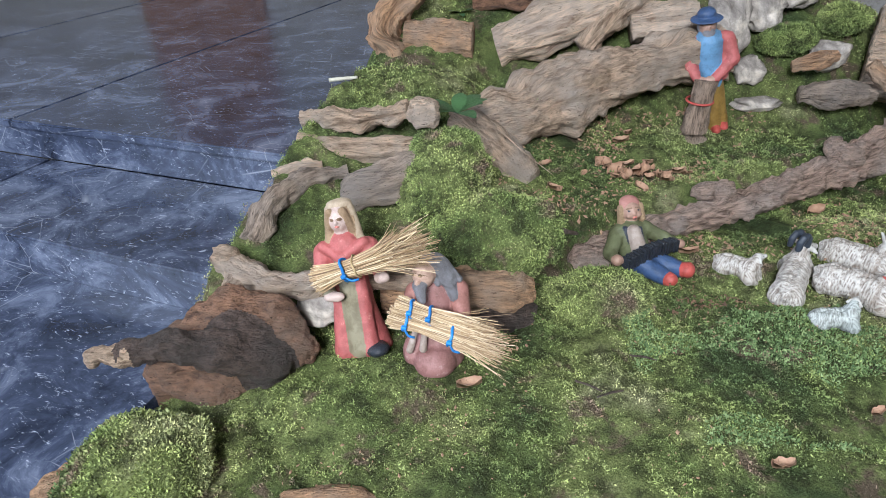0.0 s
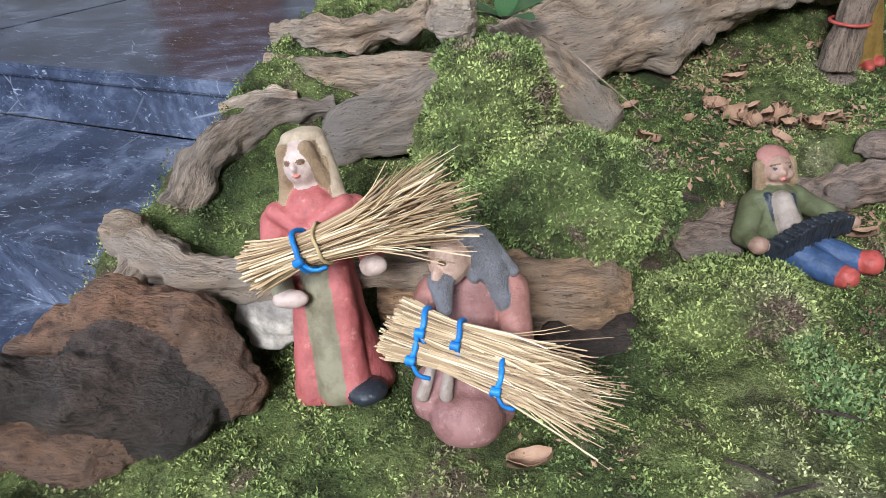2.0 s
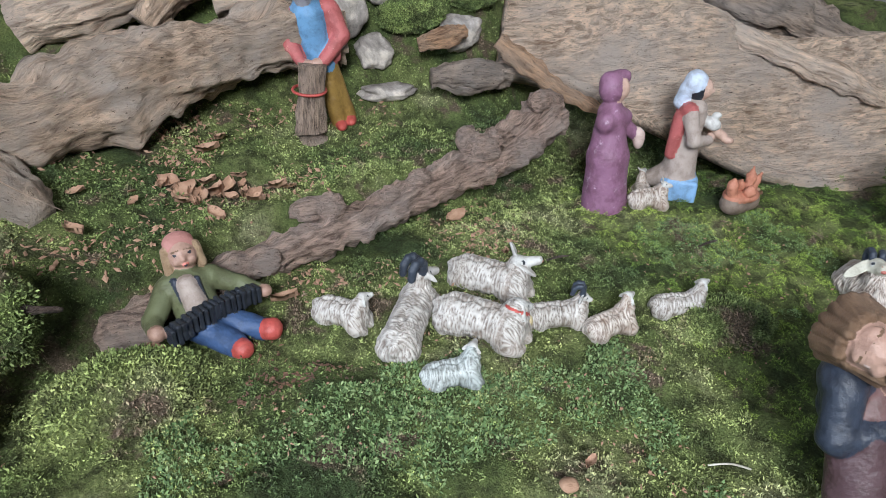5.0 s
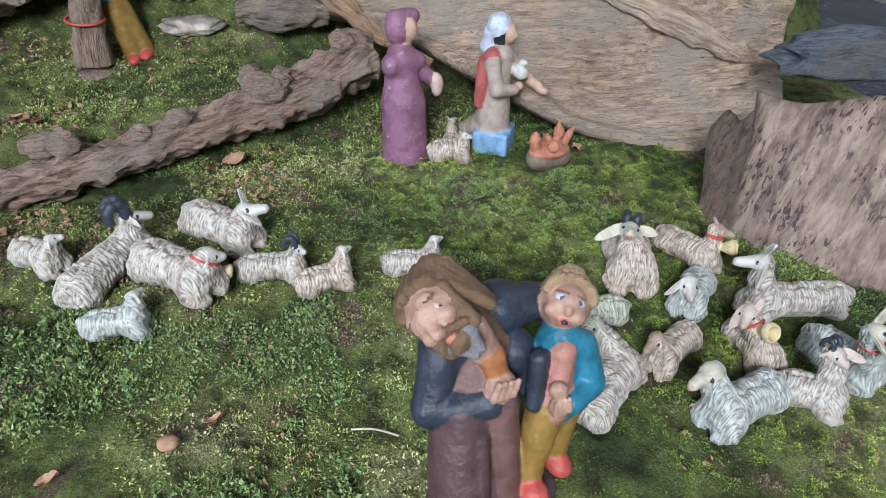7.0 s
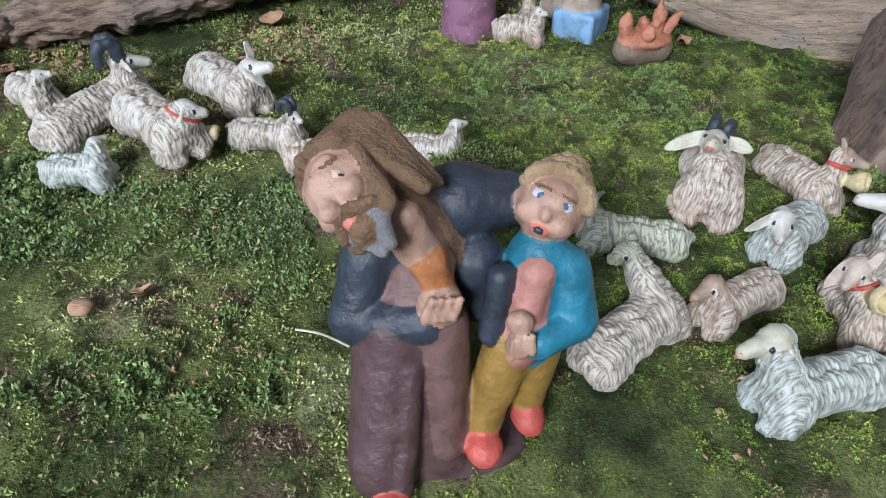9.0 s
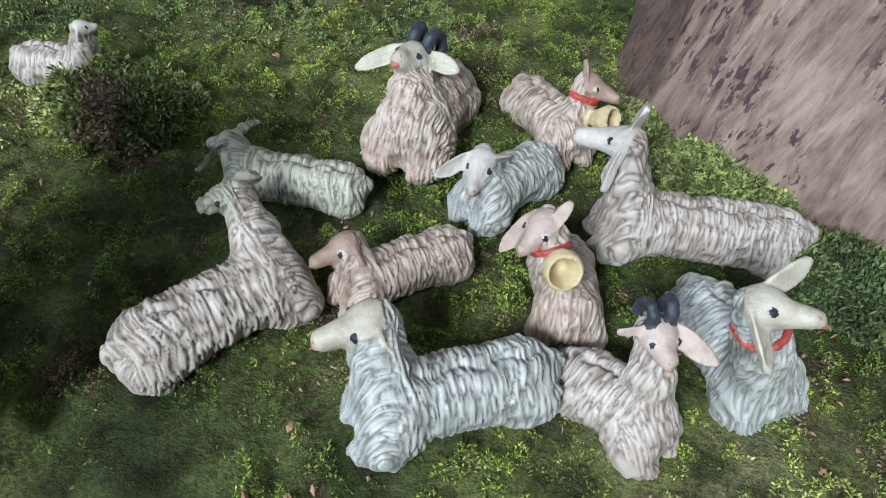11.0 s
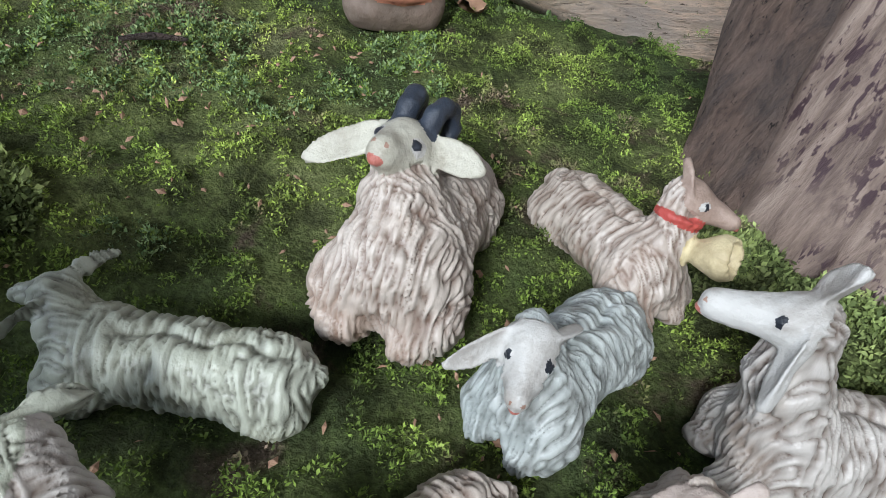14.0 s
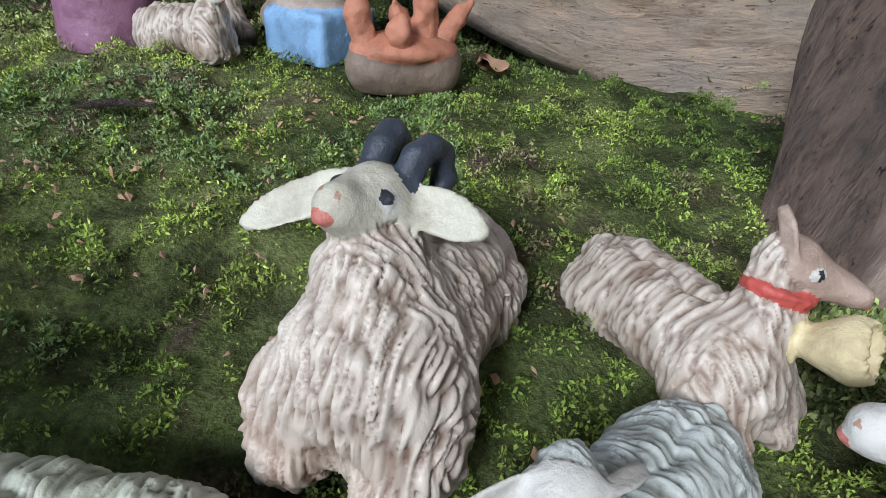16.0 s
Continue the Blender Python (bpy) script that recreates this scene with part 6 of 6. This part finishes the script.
def plant(c, seed, size, count, label):
    rnd = random.Random(seed)
    ob = thing("small_plant", label, "plant", pose(*c))
    for i in range(count):
        a, up = rnd.uniform(0, 2 * math.pi), rnd.uniform(0.2, 0.9)
        d = Vector((math.cos(a), math.sin(a), up)).normalized()
        s = d.cross(Vector((0, 0, 1))).normalized()
        L, V, F = size * rnd.uniform(0.7, 1.2), [], []
        for j in range(6):
            t = j / 5
            w = 0.22 * L * math.sin(math.pi * min(1, 0.06 + t * 0.9)) ** 0.9
            p = d * L * t + Vector((0, 0, -0.35 * L * t * t))
            V += [tuple(p - s * w), tuple(p + Vector((0, 0, -0.10 * w))), tuple(p + s * w)]
        for j in range(5):
            F += [(3 * j, 3 * j + 1, 3 * j + 4, 3 * j + 3), (3 * j + 1, 3 * j + 2, 3 * j + 5, 3 * j + 4)]
        part("leaf", mesh_from("leaf", V, F, [M["green_leaf"]]), ob)
    return ob


plant((0.09, 1.68, 0.385), 3, 0.11, 10, "glossy dark green seedling with pointed leaves")
plant((0.07, 2.36, 0.52), 4, 0.06, 8, "small dark green fern sprig between logs")
timber("twig", "thin pale trailing stem over the driftwood", [(0.12, 1.73, 0.37), (0.20, 1.70, 0.33), (0.28, 1.66, 0.27), (0.36, 1.66, 0.205)], [0.0016, 0.0016, 0.0014, 0.001], "drift_pale", 0, 20, 6, 0, 0.0, category="twig")
timber("twig", "short white straw stalk on the moss", [(1.345, 0.985, gz(1.345, 0.985) + 0.012), (1.38, 0.975, gz(1.38, 0.975) + 0.014), (1.415, 0.965, gz(1.415, 0.965) + 0.011)], [0.0018] * 3, "cream", 0, 20, 6, 0, 0.0, category="twig")
timber("twig", "pale stick resting on the moss bank", [(-0.33, 1.95, 0.405), (-0.24, 1.96, 0.41)], [0.007, 0.005], "cream", 0.001, 60, 8, 0, 0.05, category="twig")
for i, (x, y, a) in enumerate(((0.43, 0.97, 20), (0.39, 1.0, -30), (1.35, 1.55, 5), (0.52, 1.09, -15), (1.72, 1.5, 12))):
    timber("twig", "short dry brown twig lying in the moss", [(x + s * 0.03 * math.cos(radians(a)), y + s * 0.03 * math.sin(radians(a)), gz(x, y) + 0.012 + 0.003 * (s == 0)) for s in (-1, 0, 1)], [0.0022, 0.0028, 0.0016], "dark_root", 0.0006, 90, 6, i, 0.1, category="twig")
cap = thing("mushroom", "small brown mushroom cap in the moss", "mushroom", at(1.09, 0.985))
part("cap", sculpt("cap", [egg((0, 0, 0.016), (0.015, 0.013, 0.007), "leaf")], 0.002, rough=0.002), cap)
part("stem", mesh_from("stem", *tube([(0, 0, -0.005), (0, 0, 0.014)], [0.004, 0.003], 8), [M["cream"]]), cap)


# ---- moss: tiny leaves over the bed and cushions ----


def moss_fur(name, P, N, size, spread, seed, label, material="moss_leaf"):
    """Bent kite-shaped moss leaves at points P with normals N."""
    rng = np.random.default_rng(seed)
    n = len(P)
    d = N + rng.normal(0, spread, (n, 3))
    d /= np.linalg.norm(d, axis=1)[:, None]
    s = np.cross(d, rng.normal(0, 1, (n, 3)))
    s /= np.maximum(np.linalg.norm(s, axis=1), 1e-9)[:, None]
    L = (size * rng.uniform(0.55, 1.35, n))[:, None]
    W = L * rng.uniform(0.14, 0.28, n)[:, None]
    b = P - N * 0.0015
    bend = np.cross(d, s) * L * rng.uniform(-0.25, 0.25, n)[:, None]
    V = np.stack([b, b + d * L * 0.55 + s * W, b + d * L + bend, b + d * L * 0.55 - s * W], 1).reshape(-1, 3)
    me = bpy.data.meshes.new(name)
    me.vertices.add(4 * n)
    me.vertices.foreach_set("co", V.ravel())
    me.loops.add(4 * n)
    me.loops.foreach_set("vertex_index", np.arange(4 * n))
    me.polygons.add(n)
    me.polygons.foreach_set("loop_start", np.arange(n) * 4)
    me.materials.append(M[material])
    me.update()
    me.validate()
    return tagged(new(name, me), label, "moss", kind="stuff")


def bed_points(count, x0, x1, y0, y1, seed):
    rng = np.random.default_rng(seed)
    x, y = rng.uniform(x0, x1, count), rng.uniform(y0, y1, count)
    p = np.stack([x, y, 0 * x], 1)
    bare = fractal(p, 7, 3, 77)
    keep = (x > bed_left(y) + 0.03) & (bare < 0.55 + rng.normal(0, 0.15, count))
    x, y = x[keep], y[keep]
    z = ground_z(x, y)
    e = 0.004
    N = np.stack([-(ground_z(x + e, y) - z) / e, -(ground_z(x, y + e) - z) / e, np.ones(len(x))], 1)
    N /= np.linalg.norm(N, axis=1)[:, None]
    clump = 0.016 * np.clip(fractal(np.stack([x, y, 0 * x], 1), 62, 3, 31) - 0.02, 0, 1) - 0.002
    return np.stack([x, y, z + clump], 1), N


def litter(name, count, x0, x1, y0, y1, seed, material, size, label):
    """Crumbs of bark and dead leaf strewn over the moss, too many to count."""
    rng = np.random.default_rng(seed)
    P, N = bed_points(count, x0, x1, y0, y1, seed)
    keep = fractal(P * np.array([1, 1, 0]), 5, 2, 19) > 0.1 + rng.normal(0, 0.25, len(P))
    P, N = P[keep], N[keep]
    n = len(P)
    a, b = rng.normal(0, 1, (n, 3)), rng.normal(0, 1, (n, 3))
    a = np.cross(N + 0.5 * a, b)
    a /= np.linalg.norm(a, axis=1)[:, None]
    b = np.cross(N + 0.3 * rng.normal(0, 1, (n, 3)), a)
    s = size * rng.uniform(0.4, 1.4, n)[:, None]
    P = P + N * 0.005
    V = np.stack([P - a * s, P - b * s * 0.4 + N * 0.001, P + a * s * 0.8, P + b * s * 0.45, P + N * 0.0025], 1).reshape(-1, 3)
    base = np.arange(n) * 5
    F = np.concatenate([np.stack([base + k, base + (k + 1) % 4, base + 4], 1) for k in range(4)])
    return tagged(new(name, mesh_from(name, V, F, [M[material]], shade=False)), label, "litter", kind="stuff")


litter("leaf_litter", 3500, 0.2, 1.3, 1.55, 2.2, 21, "leaf", 0.008, "crumbled dry leaves and bark on the terrace moss")
litter("leaf_litter", 3800, -0.2, 2.5, 0.65, 1.6, 22, "leaf", 0.0045, "fine brown crumbs strewn in the meadow moss")
litter("bark_litter", 900, 0.62, 0.84, 1.28, 1.46, 23, "red_root", 0.006, "red-brown shredded bark below the accordion player")
moss_fur("moss_near", *bed_points(520000, 1.5, 2.6, 0.68, 1.9, 1), 0.0036, 1.3, 1, "fine green moss leaves of the sheep meadow", "moss_fresh")
moss_fur("moss_meadow", *bed_points(400000, -0.6, 1.5, 0.55, 1.9, 2), 0.0058, 1.2, 2, "fine green and brown moss leaves of the meadow")
moss_fur("moss_bank", *bed_points(160000, -0.5, 2.9, 1.75, 2.75, 3), 0.008, 1.2, 3, "green moss leaves on the terrace and bank")
P, N = bed_points(60000, 0.5, 1.35, 0.85, 1.3, 4)
thick = fractal(P * np.array([1, 1, 0]), 6, 2, 47) > -0.05
moss_fur("moss_coarse", P[thick], N[thick], 0.0085, 1.0, 4, "coarse dark green feathery moss of the meadow", "moss_dark")
P, N = bed_points(60000, 1.5, 2.0, 1.25, 1.65, 5)
thick = fractal(P * np.array([1, 1, 0]), 6, 2, 48) > -0.1
moss_fur("moss_coarse", P[thick], N[thick], 0.0048, 1.2, 5, "coarse dark green feathery moss behind the ram", "moss_dark")
for i, ob in enumerate(MOUNDS):
    rng = np.random.default_rng(50 + i)
    me = ob.data
    co, no = np.empty(len(me.vertices) * 3), np.empty(len(me.vertices) * 3)
    me.vertices.foreach_get("co", co)
    me.vertices.foreach_get("normal", no)
    co, no = co.reshape(-1, 3), no.reshape(-1, 3)
    k = rng.integers(0, len(co), 26000)
    w = np.array(ob.matrix_world)
    P = (co[k] + rng.normal(0, 0.003, (len(k), 3))) @ w[:3, :3].T + w[:3, 3]
    moss_fur("moss_cushion_leaves", P, no[k] @ w[:3, :3].T, 0.0068, 0.9, 70 + i, "short bright moss leaves of a cushion")
